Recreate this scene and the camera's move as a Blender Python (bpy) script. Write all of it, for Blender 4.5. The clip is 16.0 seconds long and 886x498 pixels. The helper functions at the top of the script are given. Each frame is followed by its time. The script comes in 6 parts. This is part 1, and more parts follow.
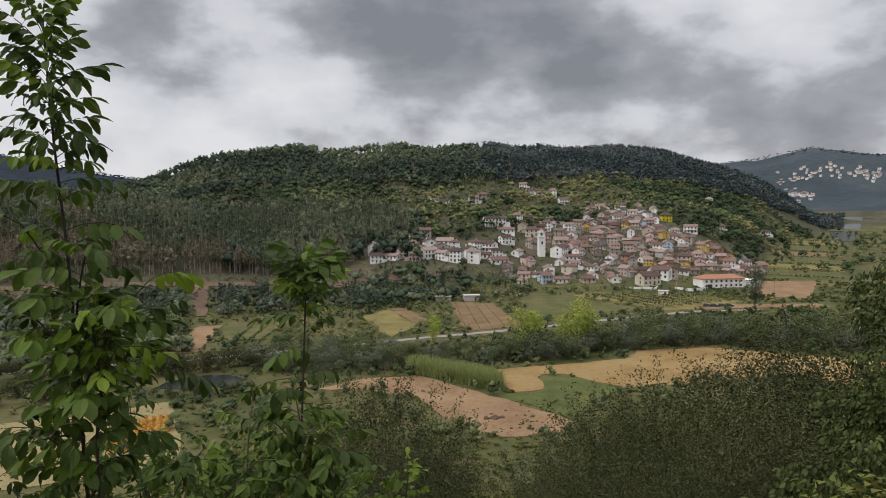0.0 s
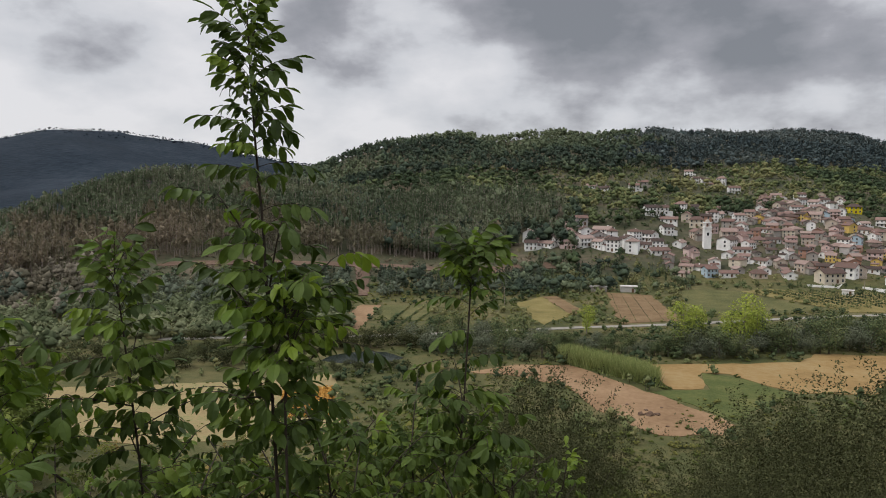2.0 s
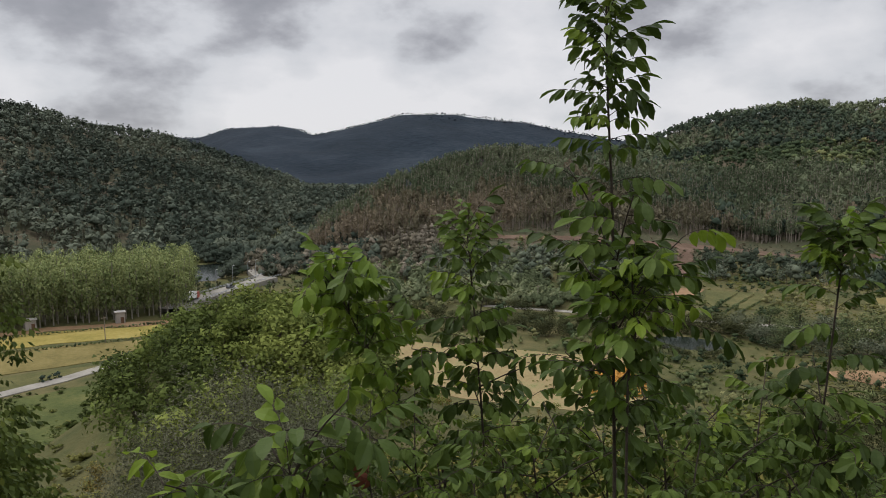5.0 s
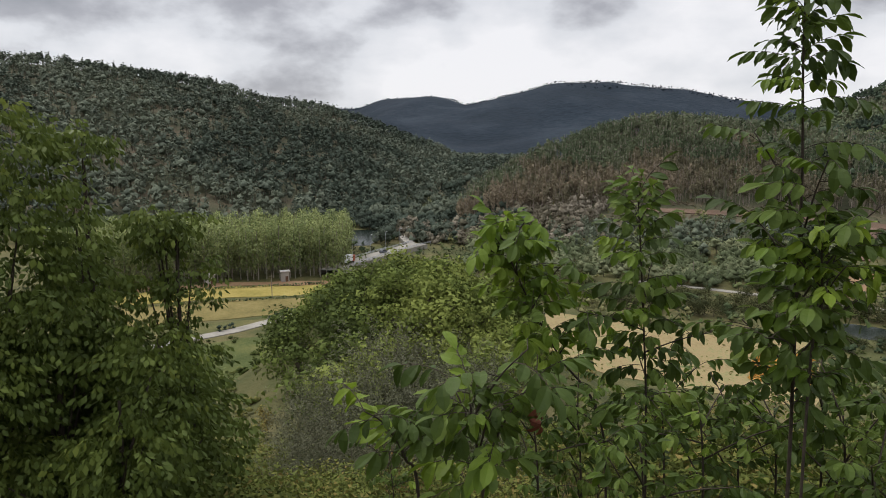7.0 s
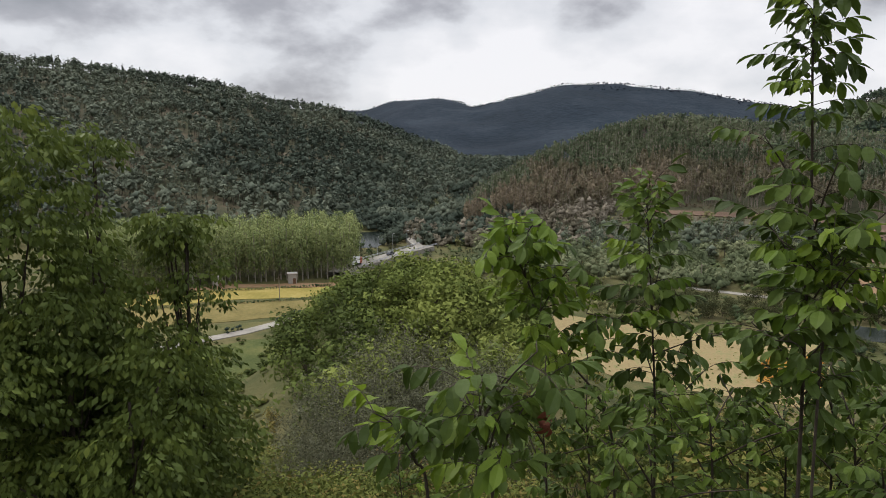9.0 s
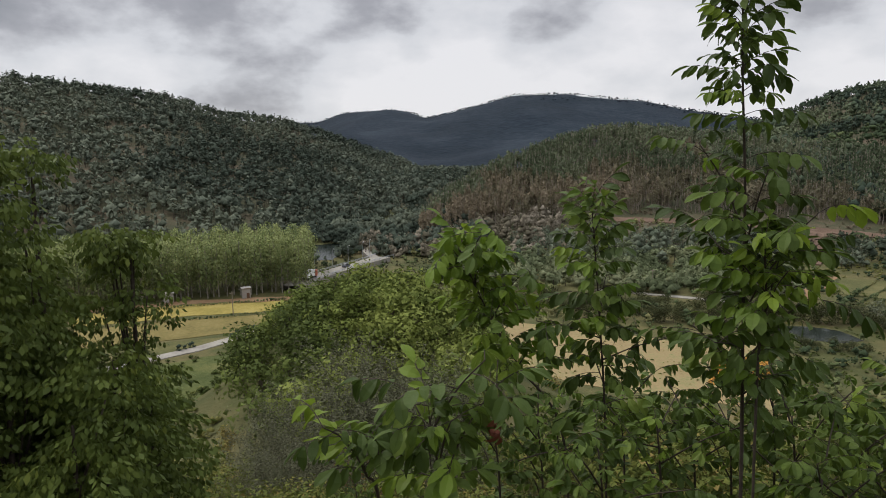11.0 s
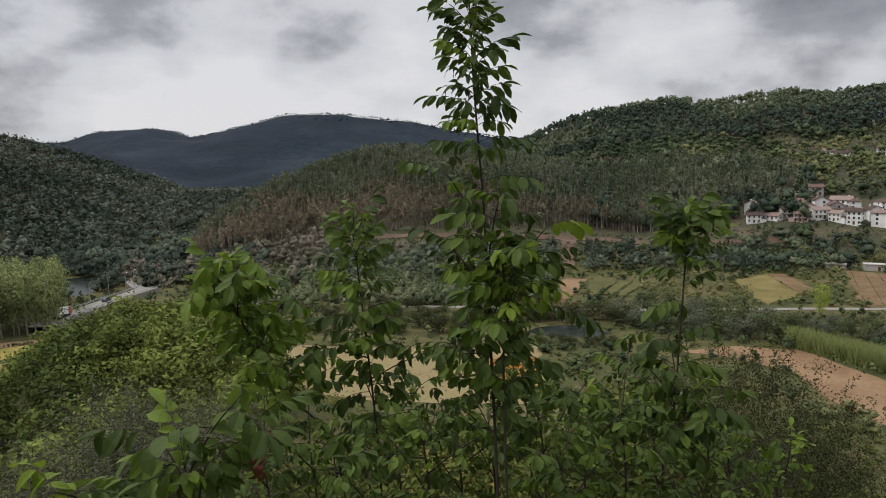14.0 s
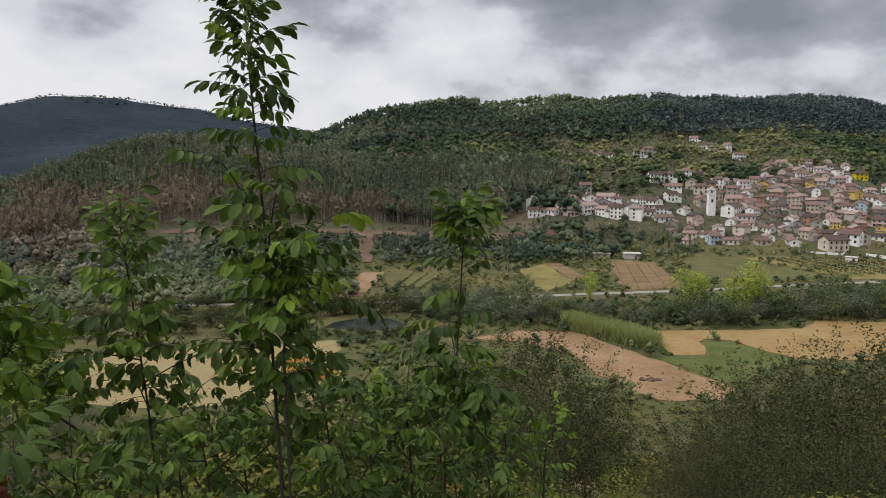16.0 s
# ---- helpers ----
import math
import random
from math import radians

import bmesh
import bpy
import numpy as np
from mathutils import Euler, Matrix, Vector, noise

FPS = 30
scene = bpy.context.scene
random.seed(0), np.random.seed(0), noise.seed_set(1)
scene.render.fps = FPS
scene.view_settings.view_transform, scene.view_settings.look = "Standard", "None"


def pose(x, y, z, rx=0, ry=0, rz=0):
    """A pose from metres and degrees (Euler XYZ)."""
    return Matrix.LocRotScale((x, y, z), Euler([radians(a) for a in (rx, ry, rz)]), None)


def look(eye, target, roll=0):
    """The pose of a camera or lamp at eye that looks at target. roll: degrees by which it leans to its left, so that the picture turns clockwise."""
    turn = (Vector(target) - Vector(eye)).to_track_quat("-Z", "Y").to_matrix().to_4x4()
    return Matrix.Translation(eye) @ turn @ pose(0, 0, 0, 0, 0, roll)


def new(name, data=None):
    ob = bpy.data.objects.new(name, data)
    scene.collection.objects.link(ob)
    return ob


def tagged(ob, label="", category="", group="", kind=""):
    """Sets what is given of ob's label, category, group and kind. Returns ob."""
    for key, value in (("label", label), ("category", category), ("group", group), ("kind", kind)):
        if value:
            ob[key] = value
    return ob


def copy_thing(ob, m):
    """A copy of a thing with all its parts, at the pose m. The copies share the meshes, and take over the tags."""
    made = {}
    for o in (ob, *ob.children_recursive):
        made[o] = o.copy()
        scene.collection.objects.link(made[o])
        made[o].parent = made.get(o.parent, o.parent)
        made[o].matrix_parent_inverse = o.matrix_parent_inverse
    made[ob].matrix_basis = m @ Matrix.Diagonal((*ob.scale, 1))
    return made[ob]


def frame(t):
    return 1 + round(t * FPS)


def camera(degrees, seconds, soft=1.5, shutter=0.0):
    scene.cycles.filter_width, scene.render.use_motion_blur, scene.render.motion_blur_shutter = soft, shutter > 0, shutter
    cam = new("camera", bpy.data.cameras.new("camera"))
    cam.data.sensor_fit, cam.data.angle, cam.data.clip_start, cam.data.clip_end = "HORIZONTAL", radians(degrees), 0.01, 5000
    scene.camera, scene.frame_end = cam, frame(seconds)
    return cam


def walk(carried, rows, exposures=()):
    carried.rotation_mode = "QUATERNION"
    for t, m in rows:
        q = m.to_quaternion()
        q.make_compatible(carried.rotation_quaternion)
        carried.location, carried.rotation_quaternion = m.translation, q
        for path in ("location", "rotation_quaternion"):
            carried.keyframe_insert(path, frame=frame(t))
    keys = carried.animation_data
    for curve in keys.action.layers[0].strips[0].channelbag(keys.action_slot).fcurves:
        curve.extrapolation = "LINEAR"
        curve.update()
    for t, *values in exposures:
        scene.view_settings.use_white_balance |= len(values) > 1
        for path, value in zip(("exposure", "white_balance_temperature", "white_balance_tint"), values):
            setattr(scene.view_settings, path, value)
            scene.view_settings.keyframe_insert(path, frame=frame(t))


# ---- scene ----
cam = camera(65.7, 16.0, 0.9, 0.1)
# seconds, eye x, y, z, pitch, roll, yaw
PATH = [
    (0, -0.000, 0.000, 50.000, -3.79, -0.47, 0.28),
    (0.5, -0.019, 0.009, 50.001, -4.14, 0.17, 2.80),
    (1, -0.032, 0.005, 50.001, -4.28, 0.23, 5.23),
    (1.5, -0.045, -0.036, 49.991, -4.08, 0.43, 8.01),
    (2, -0.073, -0.010, 49.993, -4.86, 0.17, 13.17),
    (2.5, -0.086, -0.007, 49.991, -5.62, 0.40, 15.41),
    (3, -0.083, -0.068, 49.984, -6.01, 0.03, 20.00),
    (3.5, -0.108, -0.038, 49.982, -5.94, 0.12, 23.38),
    (4, -0.146, -0.033, 49.980, -6.19, 0.15, 29.75),
    (4.5, -0.225, 0.039, 49.975, -6.67, 0.69, 34.72),
    (5, -0.216, -0.025, 49.973, -6.76, -0.07, 39.44),
    (7.5, -0.193, -0.278, 49.945, -9.62, 0.07, 52.83),
    (8, -0.193, -0.284, 49.948, -9.63, -0.05, 53.11),
    (10.5, -0.166, -0.254, 49.954, -7.90, -0.37, 50.00),
    (11, -0.154, -0.248, 49.955, -8.21, -0.69, 48.68),
    (11.5, -0.140, -0.235, 49.955, -7.64, -0.71, 45.41),
    (12, -0.124, -0.218, 49.960, -7.32, -0.45, 40.94),
    (12.5, -0.107, -0.207, 49.966, -7.17, -0.32, 37.08),
    (13, -0.098, -0.190, 49.975, -6.79, -0.84, 34.91),
    (13.5, -0.066, -0.198, 49.989, -5.77, -1.70, 33.64),
    (14, -0.053, -0.180, 49.984, -6.92, -1.35, 30.33),
    (14.5, -0.055, -0.132, 49.979, -7.28, -0.62, 25.90),
    (15, -0.030, -0.161, 49.980, -6.98, -0.42, 22.75),
    (15.5, -0.009, -0.160, 49.972, -7.38, -0.64, 19.02),
    (16, 0.038, -0.171, 49.972, -7.60, 0.10, 13.45),
]
EXPOSURES = [(0, 0.0), (5, 0.02), (7.5, 0.3), (8, 0.32), (10.5, 0.14), (12, 0.02), (13.5, -0.08), (14.5, 0.0), (16, 0.1)]
walk(cam, [(t, pose(x, y, z, 0, 0, yaw) @ pose(0, 0, 0, 90 + pitch, 0, 0) @ pose(0, 0, 0, 0, 0, roll)) for t, x, y, z, pitch, roll, yaw in PATH], EXPOSURES)

# ---------------------------------------------------------------- light
SUN_AZ, SUN_EL = -115.0, 50.0  # degrees to the right of north, above the horizon

world = bpy.data.worlds.new("overcast_sky")
scene.world = world
world.use_nodes = True
wn, wl = world.node_tree.nodes, world.node_tree.links
wn.clear()


def wnode(kind, **vals):
    n = wn.new(kind)
    for k, v in vals.items():
        n.inputs[k].default_value = v
    return n


w_out = wnode("ShaderNodeOutputWorld")
w_bg = wnode("ShaderNodeBackground", Strength=1.0)
w_tc = wnode("ShaderNodeTexCoord")
w_sky = wn.new("ShaderNodeTexSky")
w_sky.sky_type, w_sky.sun_disc = "NISHITA", False
w_sky.sun_elevation, w_sky.sun_rotation = radians(SUN_EL), radians(SUN_AZ)
w_sky_gain = wn.new("ShaderNodeMix")
w_sky_gain.data_type, w_sky_gain.blend_type = "RGBA", "MULTIPLY"
w_sky_gain.inputs[0].default_value = 1.0
w_sky_gain.inputs[7].default_value = (0.1, 0.1, 0.1, 1)
wl.new(w_sky.outputs[0], w_sky_gain.inputs[6])
# the cloud deck: lumps of two sizes, flattened towards the horizon
w_sep = wn.new("ShaderNodeSeparateXYZ")
wl.new(w_tc.outputs["Generated"], w_sep.inputs[0])


def wmath(op, a, b=0.0, clamp=False):
    n = wn.new("ShaderNodeMath")
    n.operation, n.use_clamp = op, clamp
    for k, v in enumerate((a, b)):
        if isinstance(v, (int, float)):
            n.inputs[k].default_value = v
        else:
            wl.new(v, n.inputs[k])
    return n.outputs[0]


w_up = wmath("MAXIMUM", w_sep.outputs[2], 0.0)
w_layer = wn.new("ShaderNodeCombineXYZ")
wl.new(w_sep.outputs[0], w_layer.inputs[0])
wl.new(w_sep.outputs[1], w_layer.inputs[1])
wl.new(wmath("MULTIPLY", w_up, 1.9), w_layer.inputs[2])


def wnoise(scale, detail, rough, dist=0.0, shift=(0, 0, 0)):
    m = wn.new("ShaderNodeMapping")
    m.inputs[1].default_value = shift
    wl.new(w_layer.outputs[0], m.inputs[0])
    n = wnode("ShaderNodeTexNoise", Scale=scale, Detail=detail, Roughness=rough, Distortion=dist)
    wl.new(m.outputs[0], n.inputs[0])
    return n.outputs[0]


w_big = wnoise(2.0, 3.0, 0.45, 0.0, (5.1, 2.2, 0.4))
w_mid = wnoise(5.2, 8.0, 0.52, 0.0, (4.2, 3.1, 0.7))
w_sum = wmath("ADD", wmath("MULTIPLY", w_big, 0.5), wmath("MULTIPLY", w_mid, 0.5))
w_sum = wmath("ADD", wmath("MULTIPLY", wmath("SUBTRACT", w_sum, 0.5), 1.45), 0.5)
# thinner, brighter cloud round the hidden sun
w_dot = wn.new("ShaderNodeVectorMath")
w_dot.operation = "DOT_PRODUCT"
wl.new(w_tc.outputs["Generated"], w_dot.inputs[0])
w_dot.inputs[1].default_value = (math.sin(radians(-46)) * math.cos(radians(9)), math.cos(radians(-46)) * math.cos(radians(9)), math.sin(radians(9)))
w_glow = wmath("POWER", wmath("MAXIMUM", w_dot.outputs["Value"], 0.0), 11.0)
w_dot2 = wn.new("ShaderNodeVectorMath")
w_dot2.operation = "DOT_PRODUCT"
wl.new(w_tc.outputs["Generated"], w_dot2.inputs[0])
w_dot2.inputs[1].default_value = (math.sin(radians(34)) * math.cos(radians(8)), math.cos(radians(34)) * math.cos(radians(8)), math.sin(radians(8)))
w_gap = wmath("POWER", wmath("MAXIMUM", w_dot2.outputs["Value"], 0.0), 26.0)
w_low = wmath("POWER", wmath("SUBTRACT", 1.0, w_up), 9.0)  # paler towards the horizon
w_tot = wmath("ADD", w_sum, wmath("ADD", wmath("ADD", wmath("MULTIPLY", w_glow, 0.17), wmath("MULTIPLY", w_gap, 0.06)), wmath("MULTIPLY", w_low, 0.17)))
w_dot3 = wn.new("ShaderNodeVectorMath")  # the heavy dark cloud over the village
w_dot3.operation = "DOT_PRODUCT"
wl.new(w_tc.outputs["Generated"], w_dot3.inputs[0])
w_dot3.inputs[1].default_value = (math.sin(radians(18)) * math.cos(radians(17)), math.cos(radians(18)) * math.cos(radians(17)), math.sin(radians(17)))
w_tot = wmath("SUBTRACT", w_tot, wmath("MULTIPLY", wmath("POWER", wmath("MAXIMUM", w_dot3.outputs["Value"], 0.0), 14.0), 0.075))
w_ramp = wn.new("ShaderNodeValToRGB")
els = w_ramp.color_ramp.elements
els[0].position, els[0].color = 0.38, (0.225, 0.235, 0.26, 1)
els[1].position, els[1].color = 0.72, (0.77, 0.765, 0.79, 1)
for pos, col in ((0.50, (0.36, 0.362, 0.395, 1)), (0.59, (0.62, 0.63, 0.665, 1))):
    e = els.new(pos)
    e.color = col
wl.new(w_tot, w_ramp.inputs[0])
w_mix = wn.new("ShaderNodeMix")
w_mix.data_type = "RGBA"
w_mix.inputs[0].default_value = 0.94
wl.new(w_sky_gain.outputs[2], w_mix.inputs[6])
wl.new(w_ramp.outputs[0], w_mix.inputs[7])
w_zen = wn.new("ShaderNodeMapRange")
w_zen.interpolation_type = "SMOOTHSTEP"
w_zen.inputs[1].default_value, w_zen.inputs[2].default_value, w_zen.inputs[3].default_value, w_zen.inputs[4].default_value = 0.25, 0.8, 1.0, 4.0
wl.new(w_up, w_zen.inputs[0])
wl.new(w_zen.outputs[0], w_bg.inputs[1])  # an overcast sky is brightest overhead
wl.new(w_mix.outputs[2], w_bg.inputs[0])
wl.new(w_bg.outputs[0], w_out.inputs[0])

sun_data = bpy.data.lights.new("sun", "SUN")
sun_data.energy, sun_data.angle, sun_data.color = 1.5, radians(18), (1.0, 0.96, 0.9)
sun = new("sun", sun_data)
sa, se = radians(SUN_AZ), radians(SUN_EL)
sun.matrix_world = look((math.sin(sa) * math.cos(se) * 300, math.cos(sa) * math.cos(se) * 300, 50 + math.sin(se) * 300), (0, 0, 50))


# ---------------------------------------------------------------- materials
def ramp_stops(node, stops):
    cr = node.color_ramp
    while len(cr.elements) < len(stops):
        cr.elements.new(0.5)
    for e, (p, c) in zip(cr.elements, stops):
        e.position, e.color = p, (*c, 1)


def surface(name, stops, scale=1.0, detail=6.0, rough=0.85, bump=0.3, bump_scale=None, vary="", vary_amount=0.5, translucent=0.0, spec=0.08, metal=0.0, fine=0.35, dist=0.02):
    """Colour from two scales of noise (and a tone of the thing's own) through a ramp, with a fine relief."""
    m = bpy.data.materials.new(name)
    m.use_nodes = True
    nt = m.node_tree
    n, l = nt.nodes, nt.links
    bsdf = n["Principled BSDF"]
    out = n["Material Output"]
    bsdf.inputs["Roughness"].default_value = rough
    bsdf.inputs["Specular IOR Level"].default_value = spec
    bsdf.inputs["Metallic"].default_value = metal
    geo = n.new("ShaderNodeNewGeometry")

    def noise_node(s, d):
        t = n.new("ShaderNodeTexNoise")
        t.inputs["Scale"].default_value, t.inputs["Detail"].default_value = s, d
        l.new(geo.outputs["Position"], t.inputs[0])
        return t.outputs[0]

    def mth(op, a, b):
        t = n.new("ShaderNodeMath")
        t.operation = op
        for k, v in enumerate((a, b)):
            if isinstance(v, (int, float)):
                t.inputs[k].default_value = v
            else:
                l.new(v, t.inputs[k])
        return t.outputs[0]

    a = noise_node(scale, detail)
    b = noise_node(scale * 9.0, 3.0)
    fac = mth("ADD", mth("MULTIPLY", a, 1 - fine), mth("MULTIPLY", b, fine))
    if vary:
        if vary == "tone":
            t = n.new("ShaderNodeAttribute")
            t.attribute_name = "tone"
            tone = t.outputs["Fac"]
        elif vary == "object":
            tone = n.new("ShaderNodeObjectInfo").outputs["Random"]
        else:
            tone = geo.outputs["Random Per Island"]
        fac = mth("ADD", mth("MULTIPLY", fac, 1 - vary_amount), mth("MULTIPLY", tone, vary_amount))
    r = n.new("ShaderNodeValToRGB")
    ramp_stops(r, stops)
    l.new(fac, r.inputs[0])
    l.new(r.outputs[0], bsdf.inputs["Base Color"])
    if bump:
        bp = n.new("ShaderNodeBump")
        bp.inputs["Strength"].default_value, bp.inputs["Distance"].default_value = bump, dist
        l.new(noise_node(bump_scale or scale * 20, 4.0), bp.inputs["Height"])
        l.new(bp.outputs[0], bsdf.inputs["Normal"])
    if translucent:
        tr = n.new("ShaderNodeBsdfTranslucent")
        mx = n.new("ShaderNodeMixShader")
        mx.inputs[0].default_value = translucent
        l.new(r.outputs[0], tr.inputs[0])
        l.new(bsdf.outputs[0], mx.inputs[1])
        l.new(tr.outputs[0], mx.inputs[2])
        l.new(mx.outputs[0], out.inputs[0])
    return m


M_GROUND = surface("rough_grass", [(0.3, (0.036, 0.042, 0.017)), (0.45, (0.064, 0.068, 0.025)), (0.58, (0.108, 0.094, 0.04)), (0.7, (0.165, 0.122, 0.062))], 0.03, 8, bump=0.6, bump_scale=2.0, dist=0.3)
# ground of the hills: a little darker and browner than the rough grass
M_HILLGROUND = surface("dark_hill_ground", [(0.3, (0.034, 0.039, 0.022)), (0.5, (0.06, 0.06, 0.033)), (0.62, (0.10, 0.08, 0.052)), (0.72, (0.145, 0.108, 0.073))], 0.03, 8, bump=0.6, bump_scale=1.0, dist=0.4)
M_PINE = surface("pine_leaf", [(0.15, (0.040, 0.056, 0.039)), (0.5, (0.071, 0.094, 0.056)), (0.85, (0.121, 0.140, 0.079))], 0.02, 3, vary="tone", vary_amount=0.75, bump=0, translucent=0.15)
M_PINE_BROWN = surface("thin_pine_leaf", [(0.15, (0.107, 0.101, 0.062)), (0.5, (0.143, 0.128, 0.079)), (0.85, (0.190, 0.154, 0.103))], 0.02, 3, vary="tone", vary_amount=0.75, bump=0, translucent=0.35)
M_PINE_GREY = surface("grey_green_pine_leaf", [(0.15, (0.072, 0.091, 0.050)), (0.5, (0.098, 0.119, 0.067)), (0.85, (0.138, 0.149, 0.088))], 0.02, 3, vary="tone", vary_amount=0.75, bump=0, translucent=0.35)
M_BROAD = surface("broad_leaf", [(0.12, (0.040, 0.058, 0.029)), (0.4, (0.078, 0.102, 0.045)), (0.7, (0.132, 0.151, 0.062)), (0.92, (0.201, 0.190, 0.084))], 0.02, 3, vary="tone", vary_amount=0.8, bump=0, translucent=0.2)
M_EUCA = surface("eucalyptus_leaf", [(0.15, (0.048, 0.062, 0.040)), (0.5, (0.081, 0.099, 0.066)), (0.85, (0.128, 0.146, 0.100))], 0.02, 3, vary="tone", vary_amount=0.8, bump=0, translucent=0.15)
M_RIVER = surface("pale_riverside_leaf", [(0.15, (0.083, 0.101, 0.050)), (0.5, (0.133, 0.153, 0.079)), (0.85, (0.198, 0.212, 0.115))], 0.02, 3, vary="tone", vary_amount=0.8, bump=0, translucent=0.25)
M_SCRUB = surface("dry_scrub_leaf", [(0.15, (0.093, 0.085, 0.056)), (0.5, (0.145, 0.126, 0.087)), (0.85, (0.205, 0.178, 0.134))], 0.02, 3, vary="tone", vary_amount=0.8, bump=0, translucent=0.15)
M_POPLAR = surface("poplar_leaf", [(0.15, (0.115, 0.145, 0.055)), (0.5, (0.19, 0.225, 0.088)), (0.85, (0.29, 0.315, 0.125))], 0.02, 3, vary="tone", vary_amount=0.8, bump=0, translucent=0.25)
M_BRIGHTLEAF = surface("bright_poplar_leaf", [(0.15, (0.16, 0.21, 0.035)), (0.5, (0.25, 0.31, 0.05)), (0.85, (0.36, 0.40, 0.07))], 0.02, 3, vary="tone", vary_amount=0.8, bump=0, translucent=0.3)
M_OLIVE = surface("olive_leaf", [(0.12, (0.028, 0.033, 0.013)), (0.5, (0.052, 0.057, 0.022)), (0.88, (0.106, 0.107, 0.048))], 0.3, 3, vary="tone", vary_amount=0.8, bump=0, translucent=0.2)
# mountain forest: the blue of aerial haze is mixed into its colour
M_FARWOOD = surface("far_forest_haze_blue", [(0.3, (0.004, 0.009, 0.014)), (0.5, (0.011, 0.018, 0.026)), (0.72, (0.025, 0.035, 0.045))], 0.005, 9, bump=0.8, bump_scale=0.08, dist=4.0)
# paler copy for the eastern hills, with thicker haze painted in
M_HAZYWOOD = surface("far_forest_haze_pale", [(0.3, (0.026, 0.036, 0.042)), (0.5, (0.042, 0.054, 0.06)), (0.72, (0.07, 0.082, 0.084))], 0.005, 9, bump=0.8, bump_scale=0.08, dist=4.0)
M_DARKPINE = surface("dark_pine_leaf", [(0.15, (0.043, 0.056, 0.040)), (0.5, (0.070, 0.085, 0.061)), (0.85, (0.113, 0.128, 0.089))], 0.02, 3, vary="tone", vary_amount=0.75, bump=0, translucent=0.15)
M_SILVER = surface("silvery_olive_leaf", [(0.12, (0.051, 0.054, 0.029)), (0.5, (0.089, 0.092, 0.053)), (0.88, (0.153, 0.151, 0.098))], 0.3, 3, vary="tone", vary_amount=0.8, bump=0, translucent=0.2)
M_BARK = surface("bark", [(0.3, (0.05, 0.04, 0.03)), (0.7, (0.13, 0.11, 0.085))], 3.0, 5, bump=0.5, bump_scale=30)
M_PINEBARK = surface("reddish_pine_bark", [(0.3, (0.20, 0.165, 0.135)), (0.7, (0.33, 0.28, 0.235))], 0.3, 5, bump=0.3)
M_PALEBARK = surface("pale_bark", [(0.3, (0.14, 0.12, 0.10)), (0.7, (0.30, 0.27, 0.22))], 1.0, 5, bump=0.3)


# ---------------------------------------------------------------- terrain
def polar(A, r):
    return r * math.sin(radians(A)), r * math.cos(radians(A))


TABLE = np.random.RandomState(7).rand(256, 256)


def vnoise(x, y):
    xi, yi = np.floor(x).astype(int), np.floor(y).astype(int)
    fx, fy = x - xi, y - yi
    fx, fy = fx * fx * (3 - 2 * fx), fy * fy * (3 - 2 * fy)
    a, b = TABLE[xi % 256, yi % 256], TABLE[(xi + 1) % 256, yi % 256]
    c, d = TABLE[xi % 256, (yi + 1) % 256], TABLE[(xi + 1) % 256, (yi + 1) % 256]
    return (a * (1 - fx) + b * fx) * (1 - fy) + (c * (1 - fx) + d * fx) * fy - 0.5


def fbm(x, y, size, octaves=3):
    return sum(vnoise(x / size * 2**k + 13.7 * k, y / size * 2**k + 5.1 * k) / 2**k for k in range(octaves))


def crest(az, el, rad, canopy):
    """Heights of a ridge whose top stands el degrees over the eye at rad metres, less the canopy on it."""
    return az, 50 + np.array(rad, float) * np.tan(np.radians(el)) - canopy


# each hill: azimuths, then radius of its foot and crest, and height of its crest
MAIN_A = [-45, -36, -30, -23.2, -20.6, -17.6, -15, -12.6, -8.7, -4.1, -0.9, 3.8, 6.1, 9.8, 14.3, 17.7, 21.5, 23.9, 26.6, 29, 34]
MAIN_EL = [-1.5, -0.6, 0.2, 2.07, 3.22, 4.2, 4.65, 5.0, 4.5, 5.0, 4.75, 5.05, 4.7, 4.7, 4.6, 4.06, 2.86, 1.94, 0.2, -1.6, -3]
MAIN_R = [800, 850, 900, 1000, 1000, 1000, 1000, 1000, 1000, 1020, 1050, 1100, 1200, 1300, 1400, 1450, 1500, 1500, 1500, 1450, 1400]
MAIN_F = [520, 500, 480, 430, 420, 410, 400, 390, 375, 362, 362, 375, 395, 398, 398, 400, 425, 520, 900, 1100, 1200]
SPUR_A = [-53, -50, -49, -47.6, -45, -43, -40.8, -38.7, -36.4, -32, -27, -22.6, -18, -12, -6, -2]
SPUR_EL = [-7.5, -4.6, -3.4, -2.75, -1.4, -0.6, 0.15, 0.9, 1.5, 1.6, 1.45, 0.8, 0.0, -1.6, -3.6, -6]
SPUR_R = [390, 410, 425, 450, 480, 500, 520, 540, 550, 560, 560, 560, 560, 560, 540, 500]
SPUR_F = [350, 330, 320, 310, 300, 290, 285, 280, 275, 280, 290, 300, 305, 310, 330, 350]
DARK_A = [-150, -115, -100, -85, -81.6, -78, -74, -70, -66, -61.4, -57, -52.3, -50, -46, -40]
DARK_EL = [9, 8, 6.8, 5.8, 5.5, 5.2, 4.95, 4.45, 3.2, 2.5, 1.35, -0.5, -1.8, -3, -4]
DARK_R = [500, 700, 780, 800, 810, 820, 830, 840, 850, 870, 890, 920, 940, 960, 960]
DARK_F = [250, 300, 340, 360, 365, 370, 375, 385, 400, 420, 470, 600, 660, 720, 760]
